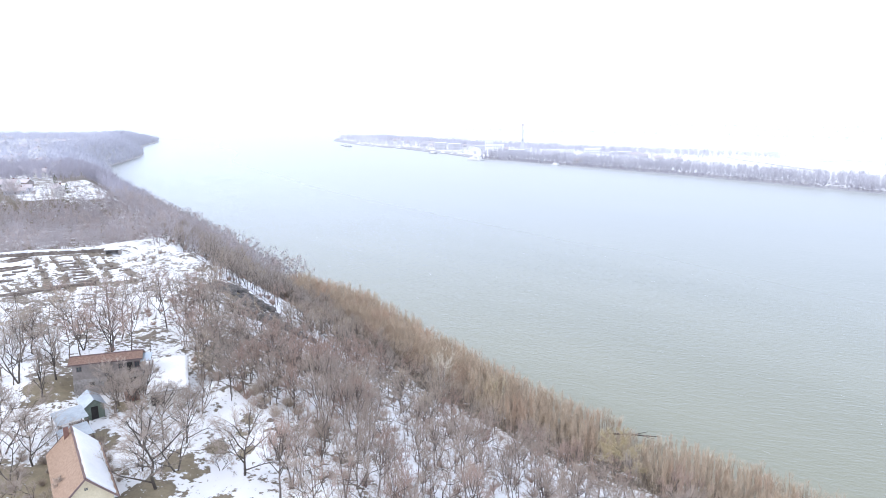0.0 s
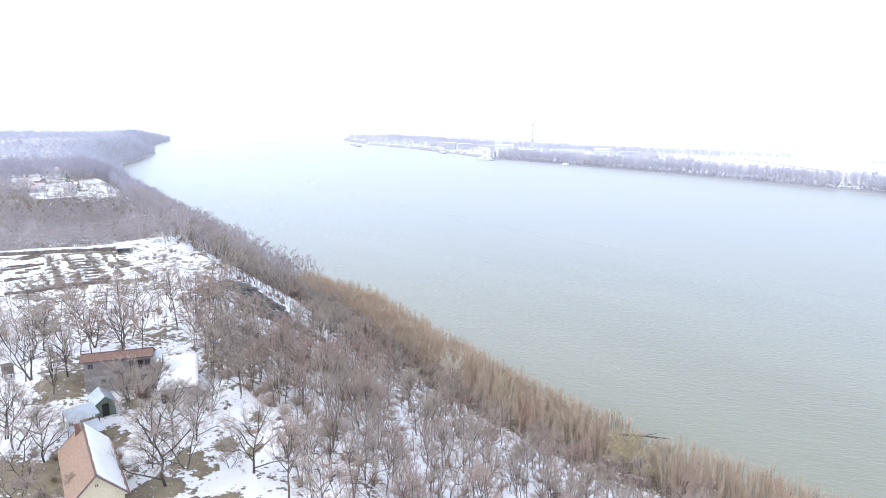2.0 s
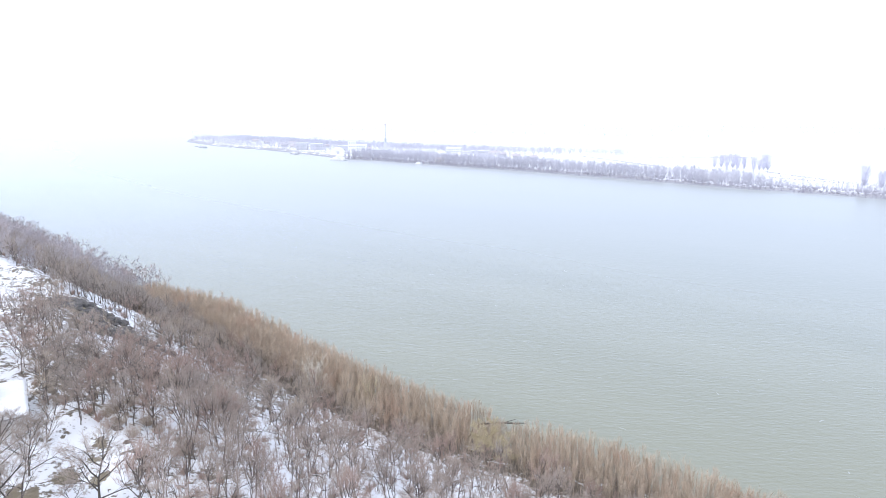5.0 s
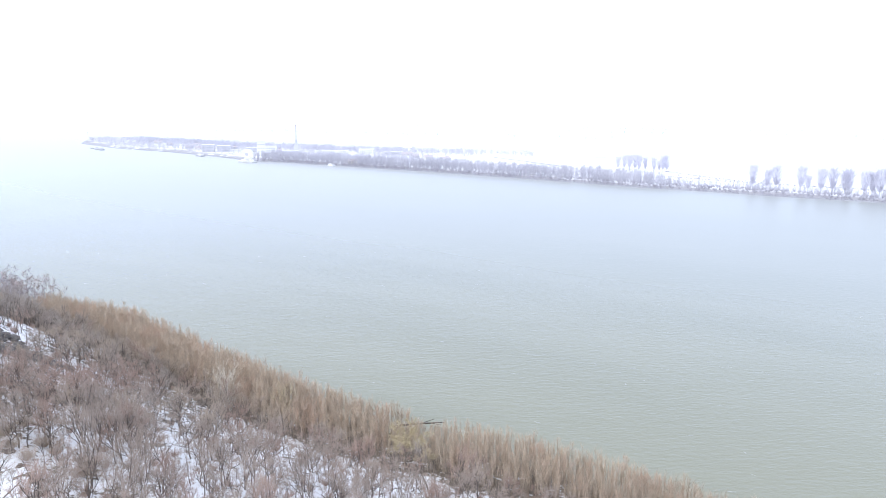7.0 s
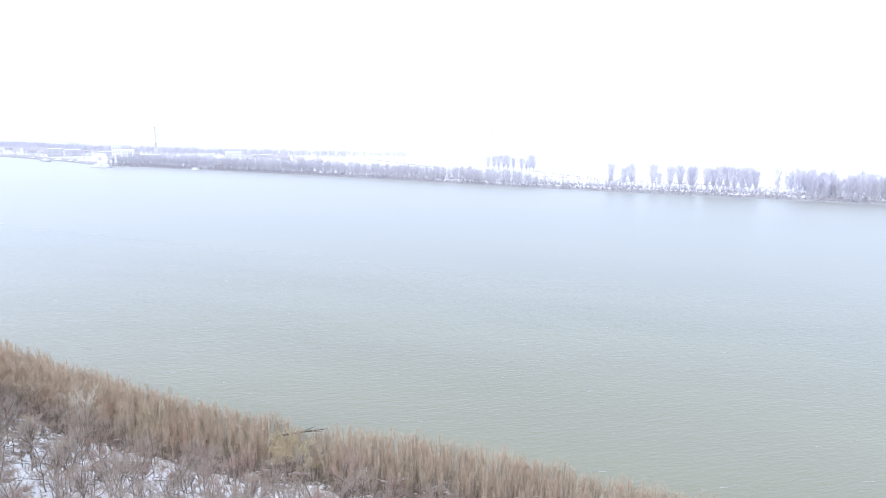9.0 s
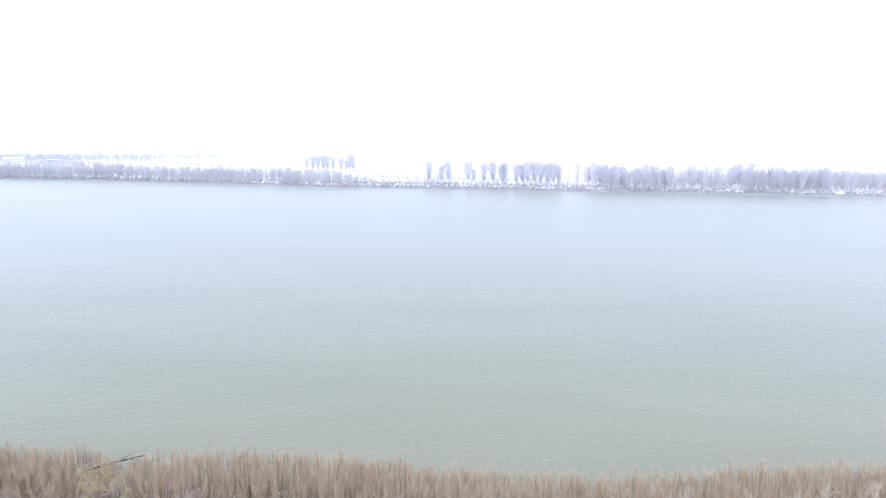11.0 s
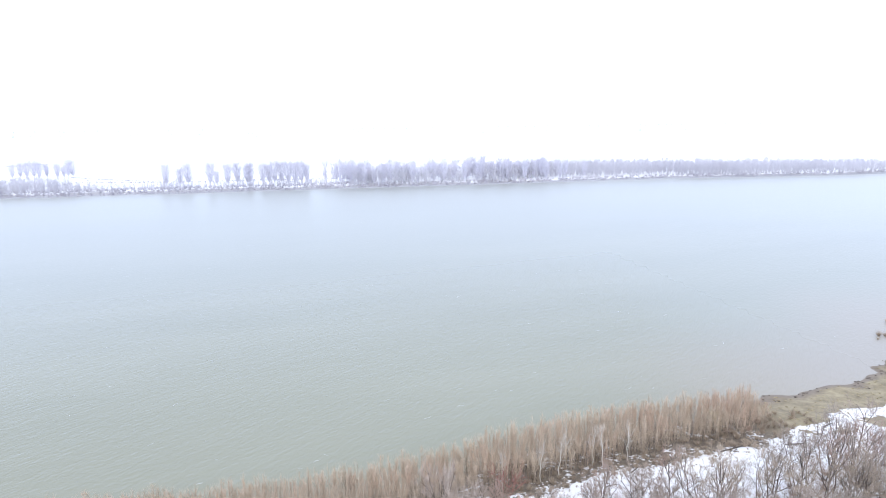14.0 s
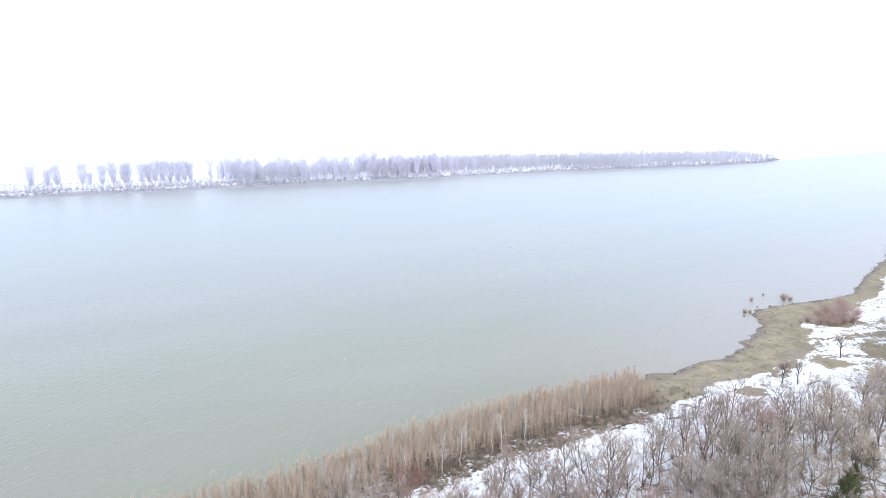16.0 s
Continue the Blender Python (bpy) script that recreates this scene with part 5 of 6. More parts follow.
def balcony_house():
    top = place("balcony_house", -122.4, 18.55, 71.8, "grey two-storey house with tiled roof and a balcony", "house", z=28.0)
    eave = 5.7
    bm = bmesh.new()
    box(bm, -5.45, 5.3, 0.3, 3.2, -1.5, eave - 0.12)
    box(bm, -5.45, 5.3, 3.2, 6.6, -1.5, eave - 1.85)
    part("wall", bm, "grey_plaster", top, "grey-lilac plaster wall")
    part("plinth", boxes((-5.5, 5.34, 0.22, 6.68, -1.5, 2.7)), "stone_wall", top, "rough dark stone lower storey")
    courses(top, "tile_roof_dark", -5.95, 5.7, -0.35, eave - 0.05, 2.0, eave + 0.62, 9, "rows of reddish brown tiles")
    courses(top, "tile_roof_dark", -5.95, 5.7, 6.9, eave - 1.75, 2.0, eave + 0.62, 12)
    part("ridge_cap", boxes((-6.0, 5.75, 1.87, 2.13, eave + 0.6, eave + 0.74)), "trim_brown", top)
    part("fascia", boxes((-5.95, 5.7, -0.42, -0.36, eave - 0.22, eave)), "trim_brown", top)
    window(top, "y-", -4.4, 4.1, 0.85, 0.9, -0.28, "old_wood")
    window(top, "y-", 0.2, 1.3, 0.95, 0.9, -0.20, "old_wood")
    window(top, "y-", -2.6, 1.3, 0.8, 0.8, -0.20, "old_wood")
    window(top, "y-", 2.1, 3.9, 0.9, 1.1, -0.28, "trim_brown")
    part("door", boxes((3.1, 3.95, 0.22, 0.32, 2.8, 4.9)), "opening_shade", top, "dark panel for the shaded doorway to the balcony")
    window(top, "y-", 4.7, 3.9, 0.9, 1.1, -0.28, "trim_brown")
    bal = part("balcony", boxes((2.6, 6.9, -1.0, 0.2, 2.62, 2.78), (5.36, 6.9, 0.2, 4.0, 2.62, 2.78)), "concrete", top, "concrete balcony slab")
    for x0, x1, y0, y1 in ((2.6, 6.9, -1.0, -0.94), (6.84, 6.9, -0.94, 4.0)):
        part("balcony_rail", boxes((x0, x1, y0, y1, 3.55, 3.63)), "trim_brown", bal)
    for k in range(18):
        part("baluster", boxes((2.65 + k * 0.24, 2.71 + k * 0.24, -0.99, -0.95, 2.78, 3.55)), "grey_plaster", bal)
    for k in range(14):
        part("baluster", boxes((6.85, 6.89, -0.7 + k * 0.33, -0.64 + k * 0.33, 2.78, 3.55)), "grey_plaster", bal)
    for x, y in ((6.6, -0.8), (6.6, 3.7), (2.9, -0.8)):
        part("pillar", boxes((x - 0.18, x + 0.18, y - 0.18, y + 0.18, -1.5, 2.62)), "brick", top, "red brick pillar")
    part("porch_roof", boxes((5.4, 7.0, -0.8, 3.6, eave - 0.55, eave - 0.42)), "tin", top)
    for y in (-0.6, 3.4):
        part("post", boxes((6.75, 6.85, y - 0.05, y + 0.05, 2.78, eave - 0.55)), "trim_brown", top)
    part("cellar_opening", boxes((3.2, 5.0, 0.12, 0.24, -0.2, 2.2)), "opening_shade", top, "dark panel for the shaded cellar doorway")


def snowy_shed():
    top = place("flat_roofed_shed", -116.9, 27.0, -15.5, "white flat-roofed shed covered in snow", "shed", z=27.9)
    part("wall", boxes((-10.0, 6.0, -3.0, 3.0, -2.5, 2.35)), "white_plaster", top)
    part("roof", boxes((-10.4, 6.4, -3.4, 3.4, 2.35, 2.55)), "concrete", top, "thin dark roof slab")
    part("snow_blanket", ragged_sheet(-10.35, 6.3, -3.3, 2.60, 3.3, 2.60, 0.16, 9), "snow", top, "smooth white snow on the roof", True)
    part("opening", boxes((5.96, 6.05, -2.6, -0.6, 0.1, 1.9)), "opening_shade", top, "dark panel for the shaded open front")
    window(top, "y-", -2.0, 1.0, 1.2, 0.9, 3.02)
    window(top, "y-", 2.5, 1.0, 1.2, 0.9, 3.02)
    part("downpipe", boxes((6.0, 6.1, 2.85, 2.95, -1.0, 2.3)), "trim_brown", top)


def green_shed():
    top = place("green_shed", -115.2, 14.6, 2.0, "small green plank shed with a grey metal roof", "shed", z=28.0)
    part("wall", gabled_wall(4.5, 2.8, -1.5, 2.0, 3.0), "green_paint", top, "faded green boards")
    for k in range(9):
        y = -1.3 + k * 0.325
        part("board", boxes((2.25, 2.29, y - 0.14, y + 0.14, -0.8, 2.05)), "green_paint", top)
    for s in (-1, 1):
        part("roof", corrugated(-2.5, 2.6, s * 1.75, 0.0, 1.82, 3.1, 16), "tin", top, "grey ribbed metal roof")
    part("door", boxes((2.29, 2.34, -0.5, 0.5, -0.3, 1.8)), "opening_shade", top)


def lean_to(x, y, l, w, zlow, zhigh, label):
    top = place("lean_to", x, y, 3.0, label, "lean-to", "metal-roofed sheds", z=28.0)
    part("roof", corrugated(-w / 2, w / 2, -l / 2, l / 2, zlow, zhigh, 20), "tin", top, "pale blue-grey ribbed metal sheet")
    for sx in (-1, 1):
        for sy in (-1, 1):
            zt = zlow if sy < 0 else zhigh
            part("post", boxes((sx * (w / 2 - 0.15) - 0.06, sx * (w / 2 - 0.15) + 0.06, sy * (l / 2 - 0.15) - 0.06, sy * (l / 2 - 0.15) + 0.06, -1.5, zt - 0.02)), "old_wood", top)
    for k in range(int(l / 0.3)):
        y0 = -l / 2 + 0.1 + k * 0.3
        part("plank", boxes((w / 2 - 0.14, w / 2 - 0.10, y0, y0 + 0.27, -1.2, zlow - 0.12)), "old_wood", top)
    part("beam", boxes((-w / 2, w / 2, -l / 2 + 0.1, -l / 2 + 0.2, zlow - 0.14, zlow - 0.04)), "old_wood", top)


cream_house()
balcony_house()
snowy_shed()
green_shed()
lean_to(-109.8, 10.8, 4.3, 5.4, 2.5, 2.8, "open lean-to with a pale ribbed metal roof")
lean_to(-104.5, 10.7, 4.2, 4.9, 1.9, 2.2, "low lean-to with a pale ribbed metal roof")

for x, y, s in ((-102.8, 13.7, 1.0), (-99.7, 13.6, 0.8), (-96.1, 13.4, 1.1), (-93.2, 13.3, 0.75), (-90, 13.6, 0.6), (-99.5, 3.2, 1.0), (-96.3, 2.2, 0.8), (-95.2, 5.4, 0.7), (-92.2, 3.6, 0.9), (-101.2, 6.4, 1.1), (-90.0, 2.4, 0.7), (-104.0, 4.0, 0.9), (-98.0, 6.5, 0.6)):
    thing_tree("garden_shrub", (bush_shapes[int(-x) % 6][0], low_bush(rng, 2.0, 2.4, 260, 0.012)), ("dark_bark", "twig"), x, y, s, x, "dense dark leafless shrub beside the cream house", "shrub", "shrubs by the house")
steps = place("garden_steps", -120.5, 21.6, 172, "worn reddish brick steps between house and garden", "steps", z=27.9)
for k in range(9):
    part("tread", boxes((-3.4 + k * 0.75, -2.68 + k * 0.75, -1.1, 1.1, -0.6, 0.55 - k * 0.06)), "brick", steps)
hide = place("wooden_hide", -139, 3, 10, "weathered wooden box hut on four legs", "hut")
part("cabin", boxes((-0.9, 0.9, -0.8, 0.8, 1.2, 2.6)), "old_wood", hide)
part("roof", boxes((-1.05, 1.05, -0.95, 0.95, 2.6, 2.68)), "old_wood", hide)
for sx in (-1, 1):
    for sy in (-1, 1):
        part("leg", boxes((sx * 0.8 - 0.06, sx * 0.8 + 0.06, sy * 0.7 - 0.06, sy * 0.7 + 0.06, -0.5, 1.2)), "old_wood", hide)


def rough_block(rnd, l, w, h, n=6, bury=0.5):
    """A worn length of old masonry, of uneven height."""
    bm = bmesh.new()
    rows = []
    for k in range(n + 1):
        x = -l / 2 + l * k / n
        t = h * rnd.uniform(0.55, 1.1)
        d = rnd.uniform(-0.12, 0.12)
        rows.append([bm.verts.new(p) for p in ((x, -w / 2 + d, -bury), (x, -w / 2 * 0.85 + d, t), (x, w / 2 * 0.85 + d, t * rnd.uniform(0.85, 1.1)), (x, w / 2 + d, -bury))])
    for a, b in zip(rows, rows[1:]):
        for i in range(4):
            bm.faces.new((a[i], b[i], b[(i + 1) % 4], a[(i + 1) % 4]))
    bm.faces.new(rows[0])
    bm.faces.new(rows[-1][::-1])
    return bm


rnd = random.Random(5)


def ruin(x, y, l, w, h, turn):
    top = place("ruin_wall", x, y, turn, "low ruined stone wall standing in snow", "ruin", "ruined walls in the field")
    part("masonry", rough_block(rnd, l, w, h * 0.95, max(3, int(l / 1.2))), "ruin_stone", top)


for y in (20.5, 25.5, 32.0, 36.5):                       # long lines of the excavated field, with cross walls between two of them
    for k in range(5):
        ruin(-252 + k * 9.3 + rnd.uniform(-1.2, 1.2), y + rnd.uniform(-0.5, 0.5), rnd.uniform(4.5, 8.5), 0.9, 0.5, rnd.uniform(-3, 3) - 3)
for k in range(8):
    ruin(-245 + k * 4.6, 28.7 + rnd.uniform(-0.3, 0.3), rnd.uniform(3.2, 5.2), 0.9, 0.42, 90 + rnd.uniform(-5, 5))
for k in range(7):
    ruin(-247 + k * 6.5, 40.5 + rnd.uniform(-1, 1), rnd.uniform(3, 6), 0.8, 0.55, rnd.choice((0, 90)) + rnd.uniform(-8, 8))
for k in range(12):
    ruin(rnd.uniform(-262, -208), rnd.uniform(9, 19), rnd.uniform(3, 8), 0.8, 0.7, rnd.choice((0, 90, 90)) + rnd.uniform(-8, 8))
ruin(-207, 14, 16, 1.0, 0.9, 88)
ruin(-208, 26, 10, 1.0, 0.8, 85)
for k in range(5):                                       # retaining wall at the back of the field
    top = place("retaining_wall", -266.5 + k * 2.4, 10.5 + k * 7.0, 71, "dark old retaining wall behind the snowy field", "wall", "retaining wall")
    part("masonry", rough_block(rnd, 7.3, 1.0, 1.5, 8), "ruin_stone", top)
    part("coping", boxes((-2.9, 2.2, -0.5, 0.35, 1.3, 1.66)), "snow", top, "snow along the wall top")
shelter = place("stone_shelter", -252.5, 44.0, 68, "open stone shelter with a snowy roof", "shelter")
part("back_wall", boxes((-2.4, 2.4, 1.6, 2.0, -1, 1.6)), "stone_wall", shelter)
for s in (-1, 1):
    part("side_wall", boxes((s * 2.2 - 0.2, s * 2.2 + 0.2, -1.5, 1.6, -1, 1.58)), "stone_wall", shelter)
part("roof", boxes((-2.6, 2.6, -1.7, 2.1, 1.6, 1.8)), "snow", shelter)


def boulder(rnd, size, flat=0.6):
    bm = bmesh.new()
    bmesh.ops.create_icosphere(bm, subdivisions=2, radius=size)
    k = rnd.uniform(0, 50)
    for v in bm.verts:
        n = noise.noise(v.co / size * 1.2 + Vector((k, k, 0)))
        v.co *= 1 + 0.45 * n + 0.35 * noise.noise(v.co / size * 3.1 + Vector((0, k, k)))
        v.co.z *= flat
    return bm


for x, y, s in ((-89.0, 35.7, 0.9), (-86.3, 35.0, 0.8), (-96, 36.8, 0.6), (-102, 38, 0.7), (-106, 39, 0.7)):
    top = place("earth_lump", x, y, x * 7, "bare brown earth lump breaking through the snow", "mound", "earth lumps on the rim")
    part("lump", boulder(rnd, s * 1.1, 0.5), "earth", top)
for k in range(120):                                   # tilted dark slabs stepping down the snowy bluff
    f, g = rnd.random(), rnd.gauss(0, 1)
    x, y = -190 + 29 * f + 1.5 * g, 64.5 + 3.0 * f + 3.6 * g * (1.1 - 0.3 * f)
    top = place("rock", x, y, 35 + rnd.uniform(-20, 20), "dark rock slab on the snowy bluff edge", "rock", "rocks of the bluff")
    size = rnd.uniform(0.35, 1.2)
    bm = boulder(rnd, size, rnd.uniform(0.35, 0.6))
    for v in bm.verts:
        v.co.x *= 1.9
        v.co.z += 0.35 * v.co.y + 0.2 * size
    part("stone", bm, "rock", top)

# ---------------------------------------------------------------- terrace and town up the river
small_house(-455, 53, 5.5, 5.5, 5.5, 2.0, 20, "white_plaster", "roof_hazed", "tall white two-storey house, its tiled roof paled for haze", group="houses on the terrace")
small_house(-499, 37, 14, 7, 2.6, 1.8, 75, "grey_concrete", "roof_hazed", "long low house, its tiled roof paled for haze", group="houses on the terrace")
small_house(-482, 34, 12, 6, 2.4, 1.6, 70, "grey_concrete", "roof_hazed", "long low house, its tiled roof paled for haze", group="houses on the terrace")
small_house(-526, 34, 10, 8, 3.2, 2.4, 60, "white_plaster", "roof_hazed", "white house with a partly snowy roof", True, group="houses on the terrace")
small_house(-540, 44, 8, 6, 2.6, 1.8, 40, "grey_plaster", "roof_hazed", "grey house with a partly snowy roof", True, group="houses on the terrace")
for k, (x, y) in enumerate(((-742, 51), (-753, 71), (-792, 84), (-855, 107), (-962, 79), (-1145, 75), (-1193, 121), (-1078, 151), (-1400, 90), (-1584, 143), (-1341, 206), (-720, 40), (-820, 55), (-880, 70), (-905, 110), (-1010, 100), (-1060, 90), (-1250, 160), (-700, 85), (-640, 48), (-655, 30), (-610, 62), (-1480, 170), (-1290, 90))):
    small_house(x, y, 11, 8, 4.0, 2.6, k * 37 % 180, ("white_plaster", "grey_concrete", "grey_concrete")[k % 3], "roof_hazed",
                "small far house with a snowy roof slope", True, group="town houses")
hut = place("river_hut", -575, 123, 10, "small hut on posts above the river bank", "hut", z=3.0)
part("cabin", boxes((-2.2, 2.2, -1.6, 1.6, 1.5, 4.0)), "old_wood", hut)
part("roof", boxes((-2.6, 2.6, -2.0, 2.0, 4.0, 4.3)), "snow", hut, "snowy roof")
for sx in (-1, 1):
    for sy in (-1, 1):
        part("post", boxes((sx * 2.0 - 0.12, sx * 2.0 + 0.12, sy * 1.4 - 0.12, sy * 1.4 + 0.12, -3, 1.5)), "old_wood", hut)

# ---------------------------------------------------------------- port across the river
def block(name, x, y, turn, rows, mat, label, category="building", floors=0, roof=True):
    """Plain far industrial blocks, each with a roof edge and rows of windows on the front."""
    top = place(name, x, y, turn, label, category)
    for x0, x1, y0, y1, h in rows:
        body = part("wall", boxes((x0, x1, y0, y1, -1.5, h)), mat, top)
        if roof:
            part("roof", boxes((x0 - 0.3, x1 + 0.3, y0 - 0.3, y1 + 0.3, h, h + 0.6)), "snow", top, "snowy flat roof")
        for f in range(floors):
            z = 1.5 + f * (h - 2.0) / floors
            for u in np.arange(x0 + 2, x1 - 1.5, 4.0):
                part("window", boxes((float(u), float(u) + 1.8, y0 - 0.06, y0 + 0.02, z, z + 1.7)), "far_pane", body)
    return top


def tower():
    top = place("works_tower", -926, 870, 45, "white works tower with a slender shaft and reddish top", "tower")
    part("base", boxes((-11, 9, -6, 6, -1, 9)), "pale_concrete", top)
    part("lower_tower", boxes((-4, 2.5, -3, 3, 9, 17)), "pale_concrete", top)
    part("tower", boxes((-2.7, 2.7, -2.7, 2.7, 17, 28)), "pale_concrete", top)
    for z0, z1, r0, r1, mat, nm in ((28, 51, 1.6, 1.2, "pale_concrete", "shaft"), (51, 54, 2.0, 2.0, "roof_hazed", "head"), (54, 56, 1.0, 0.8, "grey_concrete", "cap")):
        bm = bmesh.new()
        bmesh.ops.create_cone(bm, cap_ends=True, segments=16, radius1=r0, radius2=r1, depth=z1 - z0, matrix=Matrix.Translation((0, 0, (z0 + z1) / 2)))
        part(nm, bm, mat, top)
    for z in (33, 38, 43, 48):
        bm = bmesh.new()
        bmesh.ops.create_cone(bm, cap_ends=True, segments=16, radius1=1.8, radius2=1.8, depth=0.4, matrix=Matrix.Translation((0, 0, z)))
        part("gallery", bm, "grey_concrete", top)
    for k in range(4):
        part("window", boxes((-0.7, 0.7, -2.78, -2.68, 18.5 + k * 2.4, 20 + k * 2.4)), "far_pane", top)


tower()
block("silo_block", -936, 803, 48, ((-11.5, 2.5, -6, 6, 27), (2.5, 22, -5.5, 5.5, 18)), "white_concrete", "white stepped silo block with rows of windows", floors=4)
dome = place("domed_store", -985, 805, 48, "white domed storage hall on the bank", "hall")
bm = bmesh.new()
rows = []
for k in range(13):
    a = math.pi * k / 12
    rows.append([bm.verts.new((-11.5 * math.cos(a), y, 12.5 * math.sin(a) ** 0.7 - 0.5)) for y in (-9, 9)])
for p, q in zip(rows, rows[1:]):
    bm.faces.new((p[0], q[0], q[1], p[1]))
bm.faces.new([r[0] for r in rows][::-1])
bm.faces.new([r[1] for r in rows])
part("shell", bm, "white_concrete", dome)
part("door", boxes((-2.5, 2.5, -9.08, -9.0, -0.5, 5)), "grey_concrete", dome)
block("long_shed", -872, 905, 40, ((-30, 30, -7, 7, 7.5),), "white_concrete", "long white works shed with a snowy roof", "shed", floors=1)
block("works_hall", -1133, 852, 48, ((-26, -4, -8, 8, 14), (2, 26, -8, 8, 12)), "grey_concrete", "pale grey works halls behind the quay", "hall", floors=2)
block("works_hall", -1060, 880, 48, ((-12, 12, -7, 7, 9),), "grey_concrete", "low grey works hall", "hall", floors=1)
block("office_block", -840, 965, 42, ((-14, 14, -6, 6, 9),), "white_concrete", "low white office block in the snow", "building", floors=2)
block("store_shed", -790, 985, 40, ((-18, 18, -6, 6, 5),), "grey_concrete", "low grey store shed with a snowy roof", "shed", floors=1)
block("works_hall", -905, 835, 48, ((-14, 14, -6, 6, 9),), "grey_concrete", "low grey works hall", "hall", floors=1)
for k, (x, y) in enumerate(((-1230, 880), (-1290, 900), (-1380, 985), (-1450, 960), (-1560, 1000), (-1590, 1020), (-1320, 950), (-1180, 930), (-740, 960), (-700, 930), (-655, 905), (-610, 890), (-690, 760), (-1010, 900))):
    small_house(x, y, 12 + k % 3 * 4, 9, 4.5, 2.5, 45 + k * 13 % 50, ("white_plaster", "grey_concrete")[k % 2], "roof_hazed", "far house on the plain with a snowy roof", True, group="houses across the river")


def mast(x, y, h, label):
    top = place("lattice_mast", x, y, 0, label, "mast", "masts of the port")
    for sx in (-1, 1):
        for sy in (-1, 1):
            bm = bmesh.new()
            s = [(sx * 2.0, sy * 2.0, -0.5), (sx * 0.3, sy * 0.3, h)]
            v, f = tubes([[*s[0], *s[1], 0.25, 0.12]], 4)
            vs = [bm.verts.new(p) for p in v]
            for q in f:
                bm.faces.new([vs[i] for i in q])
            part("leg", bm, "grey_concrete", top)
    for k in range(1, 6):
        r = 2.0 - 1.7 * k / 6
        part("brace", boxes((-r, r, -0.1, 0.1, h * k / 6, h * k / 6 + 0.25)), "grey_concrete", top)
        part("brace", boxes((-0.1, 0.1, -r, r, h * k / 6, h * k / 6 + 0.25)), "grey_concrete", top)


mast(-1760, 930, 30, "far grey lattice mast on the point")
mast(-1700, 945, 22, "far grey lattice mast on the point")
mast(-1120, 815, 24, "grey lattice crane mast on the quay")


def vessel(name, x, y, turn, l, w, h, cabin, label, mat):
    top = place(name, x, y, turn, label, "boat", z=0.0)
    bm = bmesh.new()
    a, b = l / 2, w / 2
    low = [(-a * 0.95, -b * 0.8, -0.8), (a * 0.8, -b * 0.8, -0.8), (a * 0.93, 0, -0.8), (a * 0.8, b * 0.8, -0.8), (-a * 0.95, b * 0.8, -0.8)]
    up = [(-a, -b, h), (a * 0.85, -b, h), (a, 0, h * 1.15), (a * 0.85, b, h), (-a, b, h)]
    solid(bm, low + up, [(4, 3, 2, 1, 0), (5, 6, 7, 8, 9)] + [(i, (i + 1) % 5, 5 + (i + 1) % 5, 5 + i) for i in range(5)])
    part("hull", bm, mat, top)
    for k, (x0, x1, hh) in enumerate(cabin):
        c = part("deckhouse", boxes((x0, x1, -b * 0.7, b * 0.7, h, h + hh)), "white_concrete", top)
        part("window_band", boxes((x0 + 0.5, x1 - 0.5, -b * 0.7 - 0.05, -b * 0.7, h + hh * 0.5, h + hh * 0.8)), "pane", c)


vessel("ferry", -872, 712, 178, 42, 9, 2.2, ((-15, 10, 2.8), (-10, 2, 5.2)), "white river ferry moored at the bank", "white_concrete")
vessel("barge", -1435, 780, 165, 52, 10, 1.8, ((-24, -18, 3.0),), "dark river barge lying at anchor", "grey_concrete")
vessel("barge", -1490, 800, 165, 44, 10, 1.6, ((-20, -15, 2.6),), "dark river barge lying at anchor", "grey_concrete")
vessel("pontoon", -1070, 768, 165, 30, 8, 1.5, ((-12, 8, 2.5),), "grey landing pontoon at the quay", "grey_concrete")
vessel("pontoon", -706, 731, 178, 14, 6, 1.2, ((-5, 4, 2.4),), "small white landing pontoon", "white_concrete")
vessel("landing_stage", -1085, 190, 20, 18, 6, 1.0, ((-6, 4, 2.2),), "small landing stage under the bluff", "white_concrete")

# hedges and ditches on the snowy plain
for line, gap in ((((-655, 1010), (-560, 1105), (-430, 1120)), 1.4), (((-513, 1037), (-430, 1105), (-357, 1172)), 1.4), (((-600, 1022), (-500, 955), (-396, 880)), 1.3),
                  (((-262, 892), (-200, 842), (-148, 802)), 1.6), (((-235, 819), (-157, 797), (-60, 788), (60, 776)), 1.3)):
    rows = []
    for (ax, ay), (bx, by) in zip(line, line[1:]):
        n = int(math.hypot(bx - ax, by - ay) / gap)
        rows += [(ax + (bx - ax) * k / n + rng.normal(0, 1), ay + (by - ay) * k / n + rng.normal(0, 1), rng.uniform(0.35, 0.65), rng.uniform(0, 6)) for k in range(n)]
    scatter_joined("hedge", scrub_shapes, rows, M["hazy_wood"], "low bare hedge along a far field", "hedge")

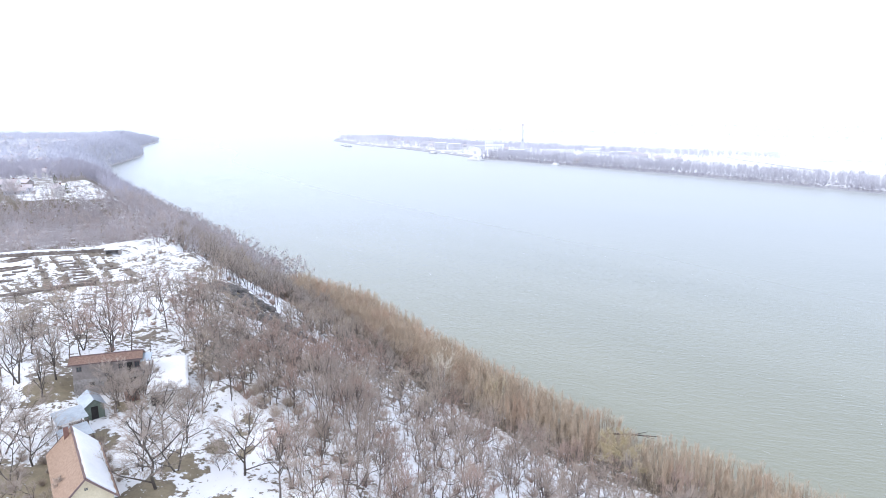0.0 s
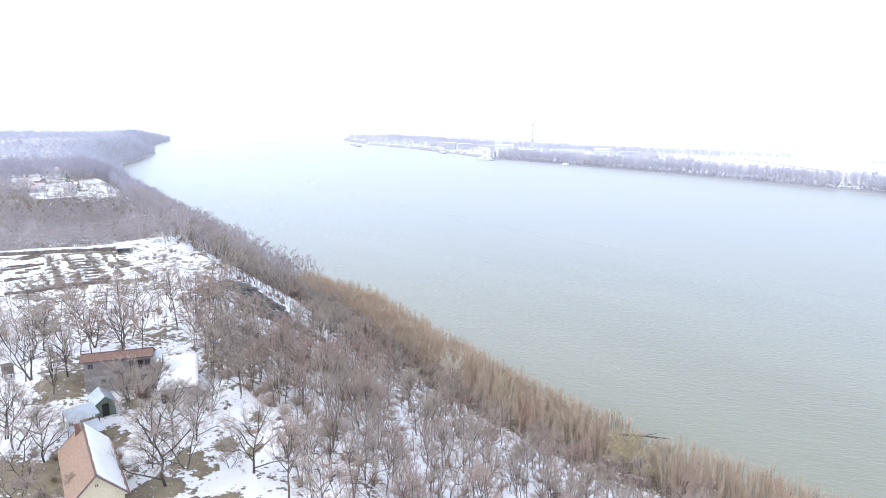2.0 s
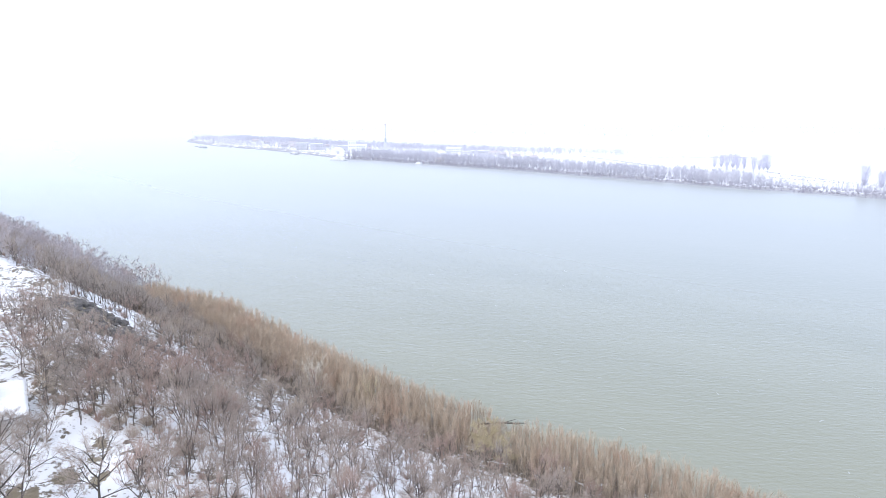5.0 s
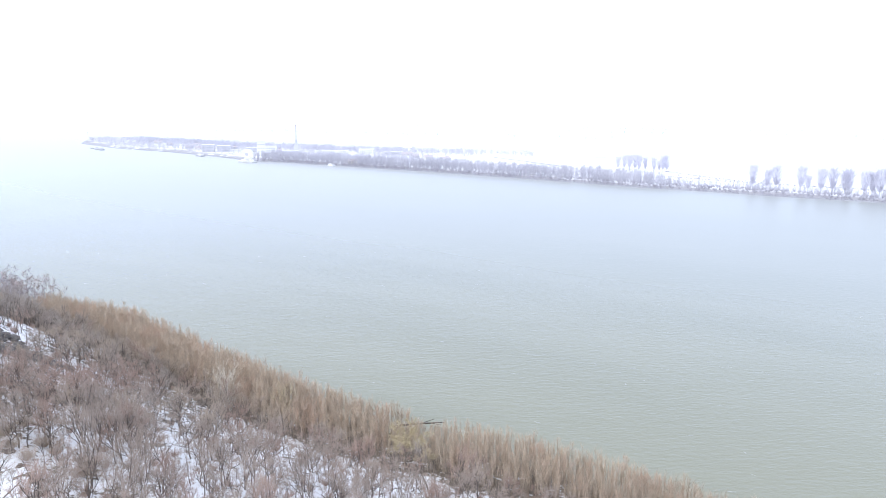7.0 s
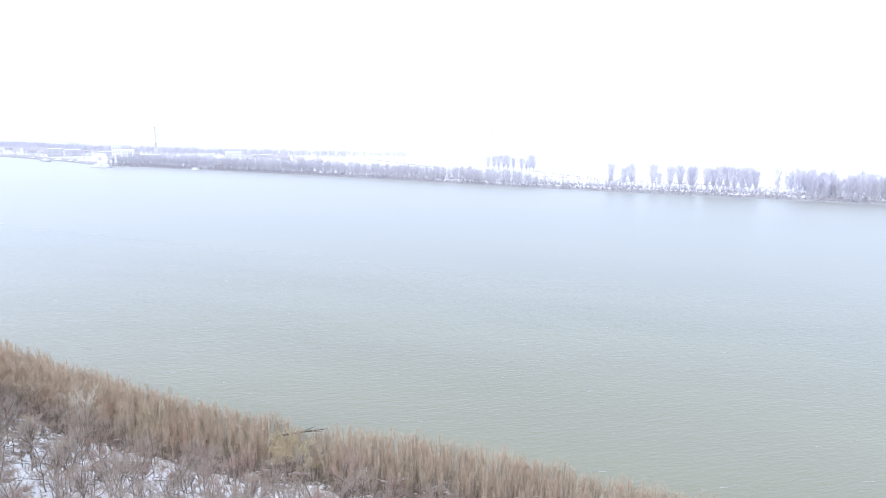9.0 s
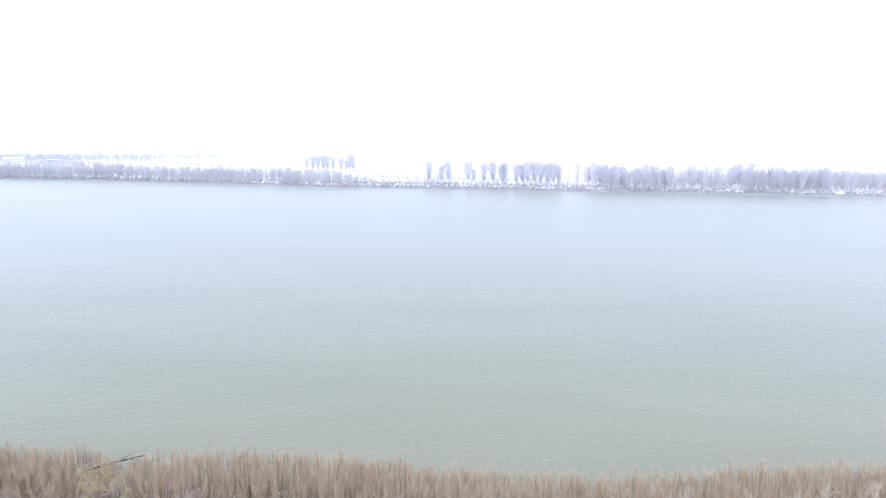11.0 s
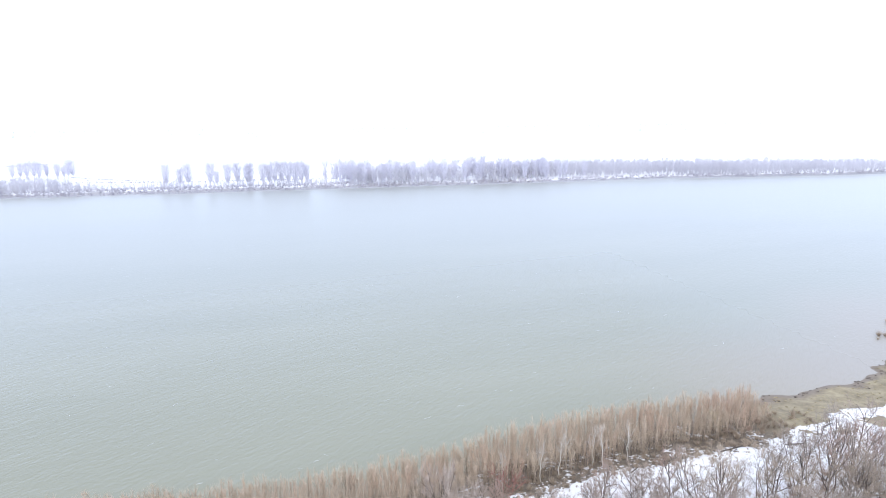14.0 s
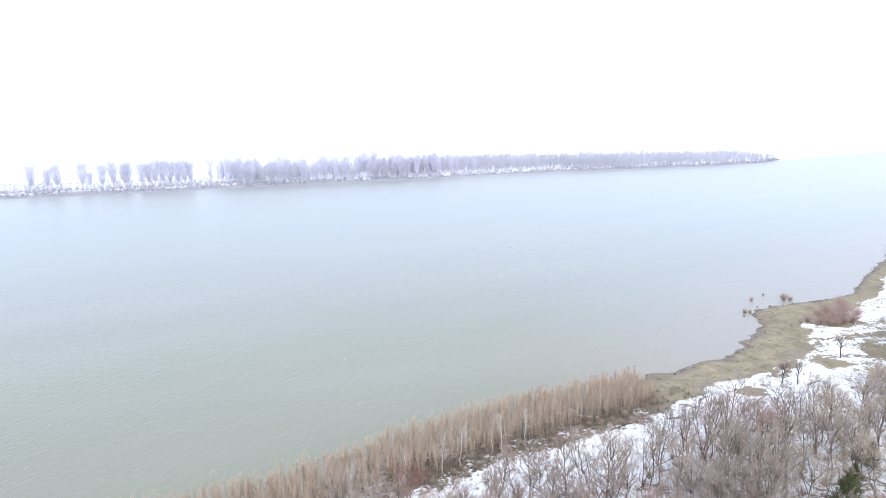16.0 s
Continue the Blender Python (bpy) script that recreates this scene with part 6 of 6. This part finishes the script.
# ---------------------------------------------------------------- small things on the near bank and the water
log = place("fallen_tree", -86.7, 115.8, 32.7, "dark fallen tree lying across the willows", "fallen tree", z=1.0)
v, f = tubes([[-7.2, -0.6, 0.1, -5.4, -0.3, 3.4, 0.26, 0.24], [-5.4, -0.3, 3.4, 0, 0.0, 3.9, 0.24, 0.2], [0, 0, 3.9, 6.2, 0.3, 4.2, 0.2, 0.08], [0.5, 0, 3.9, 3.6, 1.3, 4.5, 0.10, 0.04], [2, 0.1, 4.0, 5.4, -1.2, 4.3, 0.10, 0.03], [-3, -0.2, 3.7, -1, -1.4, 4.3, 0.10, 0.04]], 6)
stem = new("stem", mesh_object("stem", v, f, M["dark_bark"], True))
stem.parent = log
for x, y, a, l in ((91.5, 119.3, 8, 7.0), (106, 117.5, -12, 5.0), (66, 116, 30, 3.0), (120, 124, 15, 4.0), (153, 119.5, 5, 5.0), (-96, 96, 50, 5.0), (-110, 88, 20, 6.0)):
    top = place("driftwood", x, y, a, "dark bare log lying in the snow", "log", "logs on the bank")
    v, f = tubes([[-l / 2, 0, 0.12, l / 2, 0.2, 0.16, 0.16, 0.1], [0, 0.1, 0.15, l * 0.2, 0.7, 0.5, 0.07, 0.03]], 6)
    st = new("stem", mesh_object("stem", v, f, M["dark_bark"], True))
    st.parent = top

flecks_v, flecks_f = [], []
for k in range(420):
    a, d = radians(rng.uniform(-58, 92)), math.exp(rng.uniform(math.log(135), math.log(900)))
    x, y = -d * math.sin(a), d * math.cos(a)
    if inland(x, y) > -10 or beyond(x, y) > -15:
        continue
    l, w, t = rng.uniform(0.8, 3.0) * (0.6 + d / 400), rng.uniform(0.06, 0.2) * (0.6 + d / 400), rng.normal(0.1, 0.45)
    n = len(flecks_v)
    for i in range(6):
        u = -1 + 2 * i / 5
        bend, half = 0.9 * w * math.sin(i * 1.7 + k), w * (1 - u * u * 0.9) * 0.5 * (0.4 + 0.6 * abs(math.sin(i * 2.3 + k * 1.9)))
        for s in (-1, 1):
            px, py = u * l / 2, bend + s * half
            flecks_v.append((x + px * math.cos(t) - py * math.sin(t), y + px * math.sin(t) + py * math.cos(t), 0.03))
    flecks_f += [(n + 2 * i, n + 2 * i + 1, n + 2 * i + 3, n + 2 * i + 2) for i in range(5)]
tagged(new("foam", mesh_object("foam", flecks_v, np.array(flecks_f)[:, ::-1], M["foam"])), "thin white foam streaks drifting on the water", "foam", kind="stuff")
